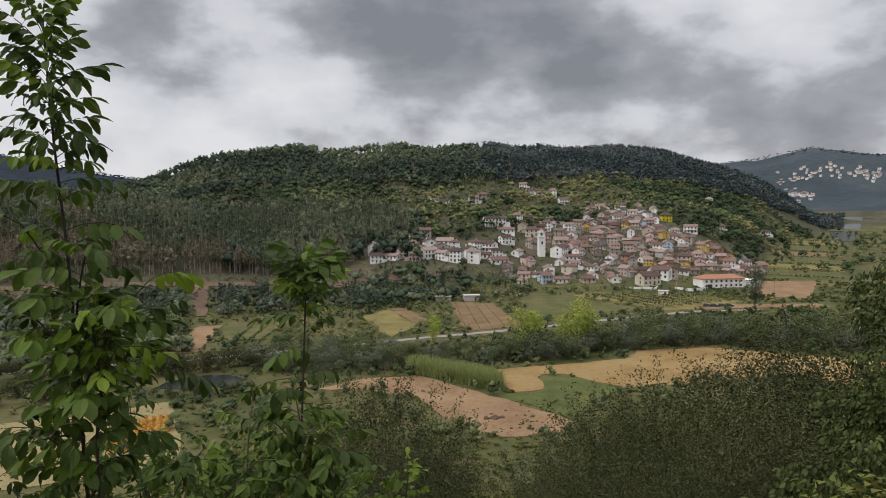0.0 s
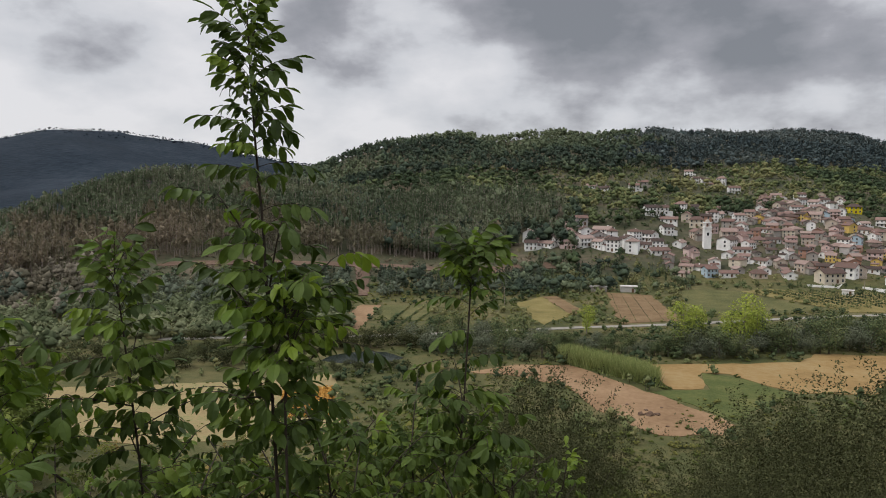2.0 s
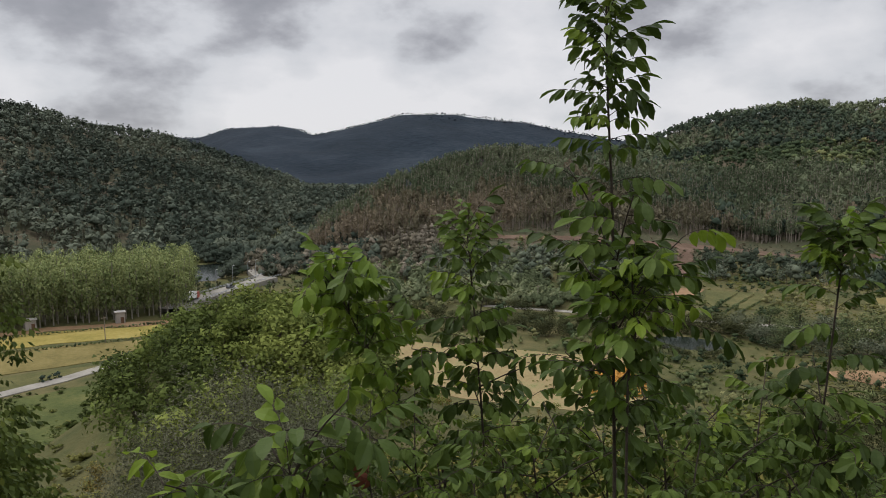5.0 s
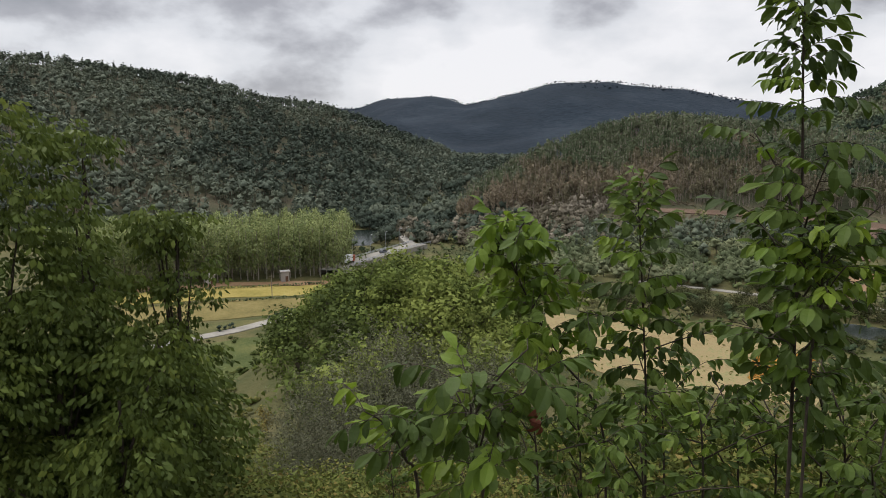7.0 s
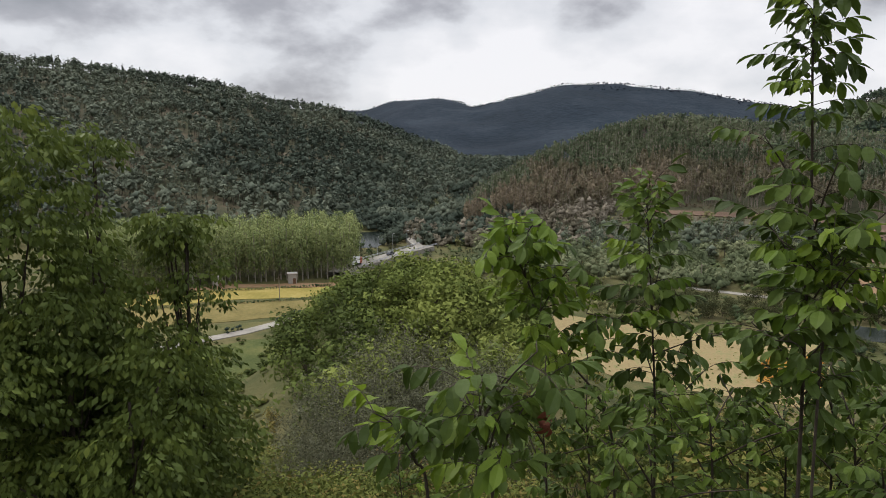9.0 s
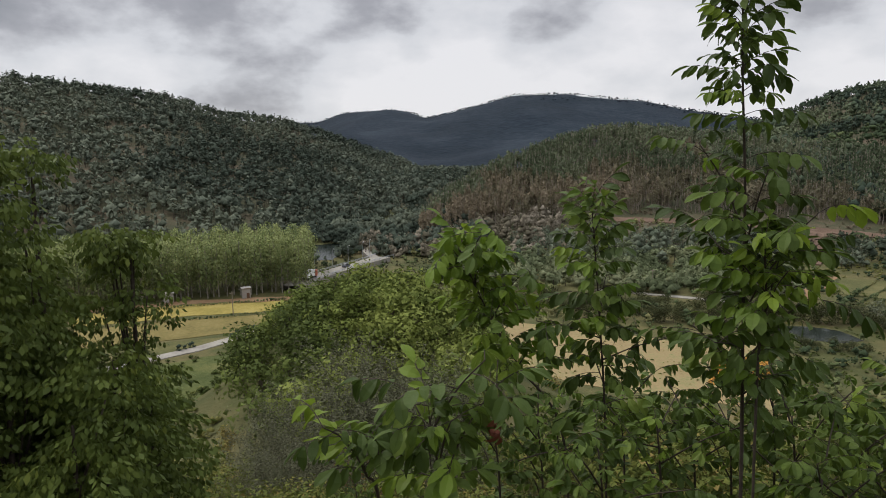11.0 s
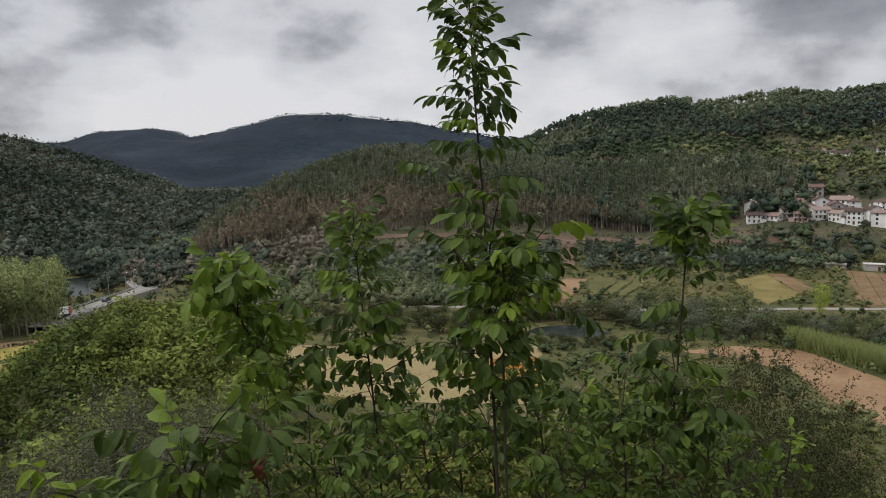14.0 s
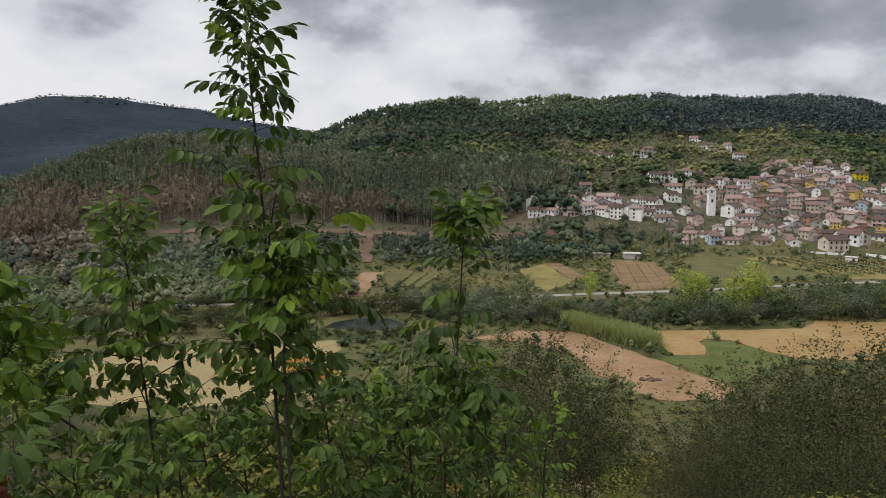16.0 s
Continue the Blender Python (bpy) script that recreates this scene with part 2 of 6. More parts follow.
FAR_A = [-75, -66, -61.4, -58.7, -56.9, -52.7, -50, -47.7, -42.8, -38, -32.5, -27.4, -23.3, -18, -10]
FAR_EL = [1.5, 2.3, 2.5, 2.45, 3.05, 3.4, 2.8, 3.25, 4.5, 4.45, 3.68, 2.8, 2.1, 1.6, 1.2]
FAR_R = [3400, 3400, 3400, 3400, 3400, 3300, 2700, 2600, 2500, 2500, 2500, 2500, 2500, 2500, 2500]
EAST_A = [12, 17, 21.9, 24.2, 28, 30.1, 32.4, 38, 50, 70]
EAST_EL = [1.5, 2.3, 3.05, 3.25, 4.0, 3.68, 3.2, 3.4, 4.2, 5]
EAST_R = [2900, 2900, 2900, 2800, 2700, 2700, 2700, 2600, 2400, 2000]
NEAR_R = [0, 2.5, 4, 15, 40, 70, 110, 135]
NEAR_Z = [48.4, 47.9, 46.4, 41, 30, 15, 2, 0]


def rise(s, knee=0.0, low=0.0):
    s = np.clip(s, 0, 2)
    up = np.where(s < knee, low * s / max(knee, 1e-6), low + (1 - low) * (s - knee) / (1 - knee))
    over = np.clip(s - 1, 0, 1)
    return np.where(s > 1, 1 - 1.3 * over * over - 0.1 * over, up)


def hill(A, r, az, el, rad, foot, canopy, knee=0.0, low=0.0):
    _, h = crest(az, el, rad, canopy)
    top, R, F = np.interp(A, az, h), np.interp(A, az, rad), np.interp(A, az, foot)
    return np.maximum(top, 0) * rise((r - F) / (R - F), knee, low)


def ground_z(x, y):
    x, y = np.asarray(x, float), np.asarray(y, float)
    r, A = np.hypot(x, y), np.degrees(np.arctan2(x, y))
    main = hill(A, r, MAIN_A, MAIN_EL, MAIN_R, MAIN_F, 9)
    spur = hill(A, r, SPUR_A, SPUR_EL, SPUR_R, SPUR_F, 12, 0.45, 0.2)
    dark = hill(A, r, DARK_A, DARK_EL, DARK_R, DARK_F, 9)
    far = hill(A, r, FAR_A, FAR_EL, FAR_R, [1300] * len(FAR_A), 6)
    east = hill(A, r, EAST_A, EAST_EL, EAST_R, [1800] * len(EAST_A), 6)
    z = np.maximum.reduce([main, spur, dark, far, east])
    z = z + np.clip(z / 25, 0, 1) * (fbm(x, y, 130) * 9) * np.clip((r - 380) / 150, 0, 1)
    back_r = np.where(A < 5, np.interp(A, FAR_A, FAR_R), np.interp(A, EAST_A, EAST_R))
    z = z + fbm(x, y, 620, 4) * 120 * np.clip((r - 1500) / 300, 0, 1) * np.clip((back_r - r) / 450, 0, 1) * np.clip(z / 60, 0, 1)
    near = np.interp(r, NEAR_R, NEAR_Z) + fbm(x, y, 14, 2) * np.clip((r - 5) / 15, 0, 1) * np.clip((125 - r) / 40, 0, 1) * 1.6
    kx, ky = polar(-55, 88)
    near = near + 20.5 * np.exp(-(((x - kx) ** 2 + (y - ky) ** 2) / 27**2))
    back = np.clip((np.abs(A) - 100) / 40, 0, 1)
    near = near * (1 - back) + (48.4 + np.maximum(r - 6, 0) * 0.35 * np.clip(1 - r / 900, 0.35, 1)) * back
    return np.maximum(z, near) if z.ndim else float(max(z, near))


def spot(A, r, up=0.0):
    x, y = polar(A, r)
    return Vector((x, y, float(ground_z(x, y)) + up))


def mesh_from(name, verts, faces, mats, smooth=False):
    me = bpy.data.meshes.new(name)
    me.from_pydata(verts, [], faces)
    for m in mats if isinstance(mats, (list, tuple)) else [mats]:
        me.materials.append(m)
    if smooth:
        me.polygons.foreach_set("use_smooth", np.ones(len(me.polygons), bool))
    me.update()
    return me


def build_ground():
    az = np.radians(np.concatenate([np.arange(-110, 50, 0.5), np.arange(50, 250, 4.0)]))
    rs = np.geomspace(0.6, 4800, 190)
    aa, rr = np.meshgrid(az, rs)
    x, y = rr * np.sin(aa), rr * np.cos(aa)
    z = ground_z(x, y)
    n, k = len(az), len(rs)
    verts = np.concatenate([np.stack([x, y, z], -1).reshape(-1, 3), [[0, 0, 48.4]]])
    i = np.arange(n)
    j = (i + 1) % n
    faces = [(a, b, c, d) for row in range(k - 1) for a, b, c, d in zip(row * n + j, row * n + i, (row + 1) * n + i, (row + 1) * n + j)]
    faces += [(int(a), int(b), n * k) for a, b in zip(i, j)]
    me = mesh_from("ground", verts.tolist(), [tuple(map(int, f)) for f in faces], [M_GROUND, M_FARWOOD, M_HILLGROUND, M_HAZYWOOD], True)
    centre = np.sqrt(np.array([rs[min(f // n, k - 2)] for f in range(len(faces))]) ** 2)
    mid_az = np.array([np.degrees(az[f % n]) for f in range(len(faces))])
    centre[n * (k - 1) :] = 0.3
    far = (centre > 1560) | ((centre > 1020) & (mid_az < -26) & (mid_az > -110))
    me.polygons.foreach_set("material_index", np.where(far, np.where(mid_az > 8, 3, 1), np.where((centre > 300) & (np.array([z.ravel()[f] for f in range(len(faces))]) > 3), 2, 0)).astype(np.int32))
    ob = new("ground", me)
    tagged(ob, "uneven grassy hillside and valley floor with wooded hills", "ground", kind="structure")


build_ground()


# ---------------------------------------------------------------- vegetation kit
def leaf_soup(centres, normals, sizes, rng, jitter=0.6, aspect=0.6):
    """One small three-cornered leaf clump for each centre."""
    n = len(centres)
    nor = normals + rng.normal(0, jitter, (n, 3))
    nor /= np.linalg.norm(nor, axis=1, keepdims=True) + 1e-9
    t = np.cross(nor, rng.normal(0, 1, (n, 3)))
    t /= np.linalg.norm(t, axis=1, keepdims=True) + 1e-9
    b = np.cross(nor, t)
    s = np.asarray(sizes)[:, None]
    p = np.stack([centres + t * s, centres - t * s * 0.55 + b * s * aspect * 1.2, centres - t * s * 0.5 - b * s * aspect], 1)
    return p.reshape(-1, 3)


def rod(p, q, ra, rb, sides=4):
    """A tapered rod as loose triangles."""
    p, q = np.array(p, float), np.array(q, float)
    d = (q - p) / (np.linalg.norm(q - p) + 1e-9)
    u = np.cross(d, [0.3, 0.9, 0.2])
    u /= np.linalg.norm(u)
    v = np.cross(d, u)
    out = []
    for k in range(sides):
        a, b = 2 * math.pi * k / sides, 2 * math.pi * (k + 1) / sides
        ca, cb = u * math.cos(a) + v * math.sin(a), u * math.cos(b) + v * math.sin(b)
        out += [p + ca * ra, p + cb * ra, q + cb * rb, p + ca * ra, q + cb * rb, q + ca * rb]
    return np.array(out)


def lobe(c, r, squash, rng):
    """A lumpy mass of foliage as loose triangles, uneven all round."""
    a = np.arange(6) * math.pi / 3
    u = rng.uniform(0.75, 1.2, 6)
    ring = np.stack([np.cos(a) * u, np.sin(a) * u, rng.uniform(-0.3, 0.1, 6)], 1)
    low, high = np.array([0, 0, -0.9]), np.array([rng.normal(0, 0.2), rng.normal(0, 0.2), rng.uniform(0.85, 1.1)])
    out = [q for k in range(6) for q in (ring[(k + 1) % 6], ring[k], low, ring[k], ring[(k + 1) % 6], high)]
    return np.array(out) * [r, r, r * squash] + c


def tree_form(kind, n, seed, sides=3, aspect=0.6):
    """A tree 1 m tall: corners of its wood and of its leaves, three to a triangle."""
    rng = np.random.RandomState(seed)
    if kind == "pine":
        k = 7
        hub = np.stack([rng.normal(0, 0.07, k), rng.normal(0, 0.07, k), np.linspace(0.5, 0.93, k)], 1)
        rad = np.linspace(0.15, 0.07, k) * rng.uniform(0.8, 1.2, k)
        squash, size, trunk = 0.75, 0.055, (0.016, 0.006, 0.88)
    elif kind == "cone":
        k = 8
        hub = np.stack([rng.normal(0, 0.02, k), rng.normal(0, 0.02, k), np.linspace(0.2, 0.95, k)], 1)
        rad = np.linspace(0.2, 0.04, k) * rng.uniform(0.85, 1.15, k)
        squash, size, trunk = 0.7, 0.05, (0.018, 0.004, 0.95)
    elif kind == "tall":
        k = 9
        hub = np.stack([rng.normal(0, 0.06, k), rng.normal(0, 0.06, k), np.linspace(0.34, 0.92, k)], 1)
        rad = np.concatenate([np.linspace(0.10, 0.13, 5), np.linspace(0.12, 0.06, 4)]) * rng.uniform(0.7, 1.25, k)
        squash, size, trunk = 1.2, 0.045, (0.014, 0.005, 0.9)
    elif kind == "spindly":
        k = 9
        hub = np.stack([rng.normal(0, 0.025, k), rng.normal(0, 0.025, k), np.linspace(0.46, 0.97, k)], 1)
        rad = np.linspace(0.10, 0.03, k) * rng.uniform(0.65, 1.25, k)
        squash, size, trunk = 1.3, 0.036, (0.021, 0.008, 0.95)
    elif kind == "poplar":
        k = 9
        hub = np.stack([rng.normal(0, 0.05, k), rng.normal(0, 0.05, k), np.linspace(0.22, 0.9, k)], 1)
        rad = np.array([0.1, 0.13, 0.15, 0.17, 0.18, 0.18, 0.17, 0.15, 0.12])
        squash, size, trunk = 1.0, 0.046, (0.016, 0.005, 0.92)
    elif kind in ("bush", "shrub"):
        k = 10
        a = rng.uniform(0, 6.28, k)
        q = rng.uniform(0.03, 0.38, k)
        hub = np.stack([np.cos(a) * q, np.sin(a) * q, rng.uniform(0.18, 0.78, k) * (1 - 0.7 * q)], 1)
        rad = rng.uniform(0.19, 0.29, k)
        squash, size, trunk = 0.85, 0.06, (0.012, 0.004, 0.3)
    else:
        k = 10
        a = rng.uniform(0, 6.28, k)
        q = rng.uniform(0.03, 0.25, k)
        hub = np.stack([np.cos(a) * q, np.sin(a) * q, rng.uniform(0.22, 0.8, k)], 1)
        rad = rng.uniform(0.18, 0.26, k)
        squash, size, trunk = 0.9, 0.06, (0.025, 0.01, 0.6)
    size *= 1.2 * (90 / n) ** 0.40 * (0.82 if n > 5000 else 1.0)
    pick = rng.choice(k, n, p=rad**2 / (rad**2).sum())
    d = rng.normal(0, 1, (n, 3))
    d[:, 2] += 0.25
    d /= np.linalg.norm(d, axis=1, keepdims=True)
    c = hub[pick] + d * (rad[pick] * rng.uniform(0.55, 1.08, n))[:, None] * [1, 1, squash]
    if kind == "shrub":
        shoots = 90
        base = hub[rng.randint(0, k, shoots)]
        way = rng.normal(0, 0.45, (shoots, 3)) + [0, 0, 0.9]
        way /= np.linalg.norm(way, axis=1, keepdims=True)
        some = rng.rand(n) < 0.42
        w = rng.randint(0, shoots, n)[some]
        u = rng.uniform(0.12, 0.42, len(w))[:, None]
        c[some] = base[w] + way[w] * u * [1, 1, 0.9] + rng.normal(0, 0.011, (len(w), 3))
    c[:, 2] = np.maximum(c[:, 2], 0.03)
    leaves = leaf_soup(c, d, size * rng.uniform(0.6, 1.35, n), rng, 0.42 if n > 200 else 0.3, aspect)
    # the inner mass of the crown, under the loose leaves
    facing = np.repeat(d * 0.8 + [0, 0, 0.3] + rng.normal(0, 0.16, (n, 3)), 3, 0)
    if n < 100 and kind in ("bush", "broad"):
        inner = np.unique(np.round(np.linspace(0, k - 1, 4 if n < 30 else 5)[1:-1]).astype(int))
        for i in inner:
            mass = lobe(hub[i], rad[i] * (1.15 if n < 30 else 1.0), squash, rng)
            leaves = np.concatenate([leaves, mass])
            facing = np.concatenate([facing, (mass - hub[i]) / rad[i] * 0.8 + [0, 0, 0.25]])
    wood = [rod((0, 0, -0.03), (rng.normal(0, 0.01), rng.normal(0, 0.01), trunk[2]), trunk[0], trunk[1], sides)]
    if n > 200:
        for h in hub:
            wood.append(rod((0, 0, min(h[2] * 0.55, trunk[2] * 0.85)), h, trunk[0] * 0.5, trunk[1] * 0.4, 3))
    return np.concatenate(wood), leaves, facing


def soup_mesh(name, wood, leaves, m_wood, m_leaf, tones=None, facing=None):
    """A mesh of loose triangles, wood first; facing: the way each corner of a leaf looks, outward from its crown."""
    if facing is not None:
        t = leaves.reshape(-1, 3, 3).copy()
        face = np.cross(t[:, 1] - t[:, 0], t[:, 2] - t[:, 0])
        turn = (face * facing.reshape(-1, 3, 3).mean(1)).sum(1) < 0
        t[turn] = t[turn][:, ::-1]
        leaves = t.reshape(-1, 3)
        facing = facing.reshape(-1, 3, 3).copy()
        facing[turn] = facing[turn][:, ::-1]
        facing = facing.reshape(-1, 3) / (np.linalg.norm(facing.reshape(-1, 3), axis=1, keepdims=True) + 1e-9)
    v = np.concatenate([wood, leaves]).astype(np.float32)
    n = len(v)
    me = bpy.data.meshes.new(name)
    me.vertices.add(n)
    me.vertices.foreach_set("co", v.ravel())
    me.loops.add(n)
    me.loops.foreach_set("vertex_index", np.arange(n, dtype=np.int32))
    me.polygons.add(n // 3)
    me.polygons.foreach_set("loop_start", np.arange(0, n, 3, dtype=np.int32))
    me.materials.append(m_wood)
    me.materials.append(m_leaf)
    idx = np.ones(n // 3, np.int32)
    idx[: len(wood) // 3] = 0
    me.polygons.foreach_set("material_index", idx)
    if tones is not None:
        at = me.attributes.new("tone", "FLOAT", "POINT")
        at.data.foreach_set("value", np.asarray(tones, np.float32))
    me.update(calc_edges=True)
    if facing is not None:
        smooth = np.ones(n // 3, bool)
        smooth[: len(wood) // 3] = False
        me.polygons.foreach_set("use_smooth", smooth)
        me.normals_split_custom_set(np.concatenate([np.zeros((len(wood), 3)), facing]).astype(np.float32))
    return me


def plant_wood(name, label, places, heights, kinds, m_leaf, seed, n=46, m_wood=M_BARK, spread=1.0, wide=(0.85, 1.25), tone_size=60):
    """Many trees in one sheet of stuff: places (k, 2)."""
    rng = np.random.RandomState(seed)
    forms = [tree_form(k, n, seed * 31 + q) for k in kinds for q in range(4)]
    xyz = np.column_stack([places, ground_z(places[:, 0], places[:, 1])])
    which = rng.randint(0, len(forms), len(xyz))
    tree_tone = np.clip(0.5 + fbm(places[:, 0], places[:, 1], tone_size, 3) * 1.6 + rng.normal(0, 0.2, len(xyz)), 0, 1)
    woods, leaves, tw, tl = [], [], [], []
    facings = []
    for f, (wd, lf, fc) in enumerate(forms):
        s = np.where(which == f)[0]
        if not len(s):
            continue
        a = rng.uniform(0, 6.28, len(s))
        h = heights[s]
        w = h * rng.uniform(*wide, len(s)) * spread
        c, sn = np.cos(a)[:, None], np.sin(a)[:, None]
        for src, dst, td, amt in ((wd, woods, tw, 0.0), (lf, leaves, tl, 0.055)):
            q = np.stack([(src[:, 0] * c - src[:, 1] * sn) * w[:, None], (src[:, 0] * sn + src[:, 1] * c) * w[:, None], src[:, 2] * h[:, None]], -1)
            q += xyz[s][:, None, :]
            dst.append(q.reshape(-1, 3))
            t = np.repeat(tree_tone[s], len(src)) + np.repeat(rng.normal(0, amt, len(s) * len(src) // 3), 3)
            td.append(t)
        q = np.stack([fc[:, 0] * c - fc[:, 1] * sn, fc[:, 0] * sn + fc[:, 1] * c, np.broadcast_to(fc[:, 2], (len(s), len(fc)))], -1)
        facings.append(q.reshape(-1, 3))
    me = soup_mesh(name, np.concatenate(woods), np.concatenate(leaves), m_wood, m_leaf, np.clip(np.concatenate(tw + tl), 0, 1), np.concatenate(facings))
    ob = new(name, me)
    return tagged(ob, label, "trees", kind="stuff")


def scatter(a0, a1, r0, r1, area, seed, keep=None):
    """Random places between two azimuths and two radii, one to so many square metres."""
    rng = np.random.RandomState(seed)
    total = radians(a1 - a0) * (r1 * r1 - r0 * r0) / 2
    n = int(total / area)
    A = rng.uniform(a0, a1, n)
    r = np.sqrt(rng.uniform(r0 * r0, r1 * r1, n))
    ok = np.ones(n, bool) if keep is None else keep(A, r)
    A, r = A[ok], r[ok]
    return np.column_stack([r * np.sin(np.radians(A)), r * np.cos(np.radians(A))])


def sizes(n, lo, hi, seed):
    return np.random.RandomState(seed).uniform(lo, hi, n)


def edge(A, az, val):
    return np.interp(A, az, val)

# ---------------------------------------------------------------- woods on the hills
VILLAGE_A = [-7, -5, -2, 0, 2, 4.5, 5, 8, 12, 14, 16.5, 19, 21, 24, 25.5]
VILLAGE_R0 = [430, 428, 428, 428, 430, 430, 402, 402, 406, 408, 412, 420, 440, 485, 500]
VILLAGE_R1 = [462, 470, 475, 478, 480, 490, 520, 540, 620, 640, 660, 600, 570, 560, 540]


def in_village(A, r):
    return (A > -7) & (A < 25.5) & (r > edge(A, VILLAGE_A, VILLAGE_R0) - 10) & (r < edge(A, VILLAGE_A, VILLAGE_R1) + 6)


def on_main(A, r):
    spur_here = (A < -3) & (r < edge(A, SPUR_A, SPUR_R) + 20)
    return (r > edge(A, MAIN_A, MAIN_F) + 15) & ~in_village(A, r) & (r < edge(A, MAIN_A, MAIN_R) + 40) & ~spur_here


def up_main(A, r):
    return (r - edge(A, MAIN_A, MAIN_F)) / (edge(A, MAIN_A, MAIN_R) - edge(A, MAIN_A, MAIN_F))



def clearing(A, r):
    """False on the bare terraces of the hillside behind the village."""
    x, y = r * np.sin(np.radians(A)), r * np.cos(np.radians(A))
    return fbm(x, y * 2.2, 46, 3) > -0.14


# pine leaf with distance haze put into its bluish colour
M_HAZEPINE = surface("haze_tinted_pine_leaf", [(0.15, (0.034, 0.048, 0.049)), (0.5, (0.056, 0.074, 0.071)), (0.85, (0.093, 0.108, 0.097))], 0.02, 3, vary="tone", vary_amount=0.75, bump=0, translucent=0.1)
places = scatter(-30, 30, 360, 1560, 56, 11, lambda A, r: on_main(A, r) & (up_main(A, r) > 0.52))
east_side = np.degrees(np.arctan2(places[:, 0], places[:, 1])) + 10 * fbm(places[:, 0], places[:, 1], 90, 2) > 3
plant_wood("pine_forest", "dark pine forest on the far shoulder, tinted with haze", places[east_side], sizes(int(east_side.sum()), 9, 14.5, 3), ["pine", "broad", "pine", "spindly"], M_HAZEPINE, 321, 22, wide=(0.95, 1.4), tone_size=110)
places = places[~east_side]
plant_wood("pine_forest", "dark pine forest on the upper hillside", places, sizes(len(places), 9, 14.5, 1), ["pine", "broad", "pine", "spindly"], M_PINE, 21, 22, wide=(0.95, 1.35), tone_size=110)
places = scatter(-34, 28, 360, 1100, 38, 12, lambda A, r: on_main(A, r) & (up_main(A, r) <= 0.56) & (up_main(A, r) > 0.0) & ((A < -8) | clearing(A, r)))
plant_wood("mixed_wood", "mixed green broadleaf wood on the hillside", places, sizes(len(places), 4, 10, 2), ["broad", "bush", "broad", "cone"], M_BROAD, 22, 40)
places = scatter(-8, 26, 400, 1000, 30, 121, lambda A, r: on_main(A, r) & (up_main(A, r) <= 0.56) & ~clearing(A, r))
plant_wood("terrace_shrubs", "low shrubs and small trees on bare terraces", places, sizes(len(places), 1.2, 4.5, 122), ["bush", "bush", "broad"], M_BROAD, 123, 30, tone_size=24)


def spur_up(A, r):
    return (r - edge(A, SPUR_A, SPUR_F)) / (edge(A, SPUR_A, SPUR_R) - edge(A, SPUR_A, SPUR_F))


def on_spur(A, r):
    return (spur_up(A, r) > 0.47) & (spur_up(A, r) < 1.12) & (A < -7 + 8 * vnoise(r / 30, A / 2) + 4 * (r > 470))


places = scatter(-50.5, -2, 330, 600, 10, 13, on_spur)
A_, r_ = np.degrees(np.arctan2(places[:, 0], places[:, 1])), np.hypot(places[:, 0], places[:, 1])
green = spur_up(A_, r_) + 0.35 * fbm(places[:, 0], places[:, 1], 30, 2) > 0.70 - 0.006 * (A_ + 30)
for kind, label, pick, m_leaf, seed in (("pine_stand", "tall thin pines with brownish crowns on a ridge", ~green, M_PINE_BROWN, 23), ("pine_stand", "tall thin grey-green pines along a ridge", green, M_PINE_GREY, 123)):
    plant_wood(kind, label, places[pick], sizes(int(pick.sum()), 11, 16, seed), ["spindly", "spindly", "spindly", "pine"], m_leaf, seed, 36, m_wood=M_PINEBARK, wide=(0.65, 1.0), tone_size=50)
places = scatter(-38, -2, 330, 600, 60, 131, lambda A, r: (spur_up(A, r) > 0.5) & (spur_up(A, r) < 1.1) & (vnoise(A / 5 + 3, r / 40) > 0.15 - 0.02 * (A + 30)))
plant_wood("ridge_trees", "round green trees among the ridge pines", places, sizes(len(places), 10, 15, 132), ["broad", "broad", "pine"], M_PINE, 133, 60, tone_size=40, wide=(0.8, 1.1))
places = scatter(-43, -5, 262, 420, 22, 14, lambda A, r: (spur_up(A, r) > 0.04) & (spur_up(A, r) < 0.25) & ~((A > -21) & (A < -18.5)))
plant_wood("eucalyptus_wood", "blue-green young eucalyptus and pine wood", places, sizes(len(places), 5, 9, 4), ["cone", "tall", "broad"], M_EUCA, 24, 60)
places = scatter(-38, -4, 350, 420, 16, 157, lambda A, r: (spur_up(A, r) > 0.22) & (spur_up(A, r) < 0.5) & ((r < 388) | (r > 407)))
plant_wood("track_scrub", "low brownish scrub beside an earth track", places, sizes(len(places), 0.8, 2.6, 158), ["bush"], M_PINE_BROWN, 159, 30, tone_size=20)
places = scatter(-50, -21, 243, 330, 20, 151, lambda A, r: spur_up(A, r) < 0.1)
plant_wood("river_wood", "grey-green young wood at the ridge foot", places, sizes(len(places), 4.5, 9, 152), ["broad", "broad", "bush"], M_RIVER, 153, 60, tone_size=30)
places = scatter(-56, -36, 290, 430, 22, 15, lambda A, r: (r > 300) & (spur_up(A, r) > -0.2) & (spur_up(A, r) < 0.5) & (A < -40 + 8 * (spur_up(A, r) - 0.2)))
plant_wood("dry_wood", "pale brownish scorched wood at the ridge foot", places, sizes(len(places), 5, 10, 5), ["tall", "broad"], M_SCRUB, 25, 50, m_wood=M_PALEBARK)
places = scatter(-55.5, -47, 316, 352, 24, 154, lambda A, r: (A > -53.5) | (r > 326))
plant_wood("dry_wood", "pale dusty trees beside the road end", places, sizes(len(places), 4, 8, 155), ["broad", "bush"], M_SCRUB, 156, 70, m_wood=M_PALEBARK)
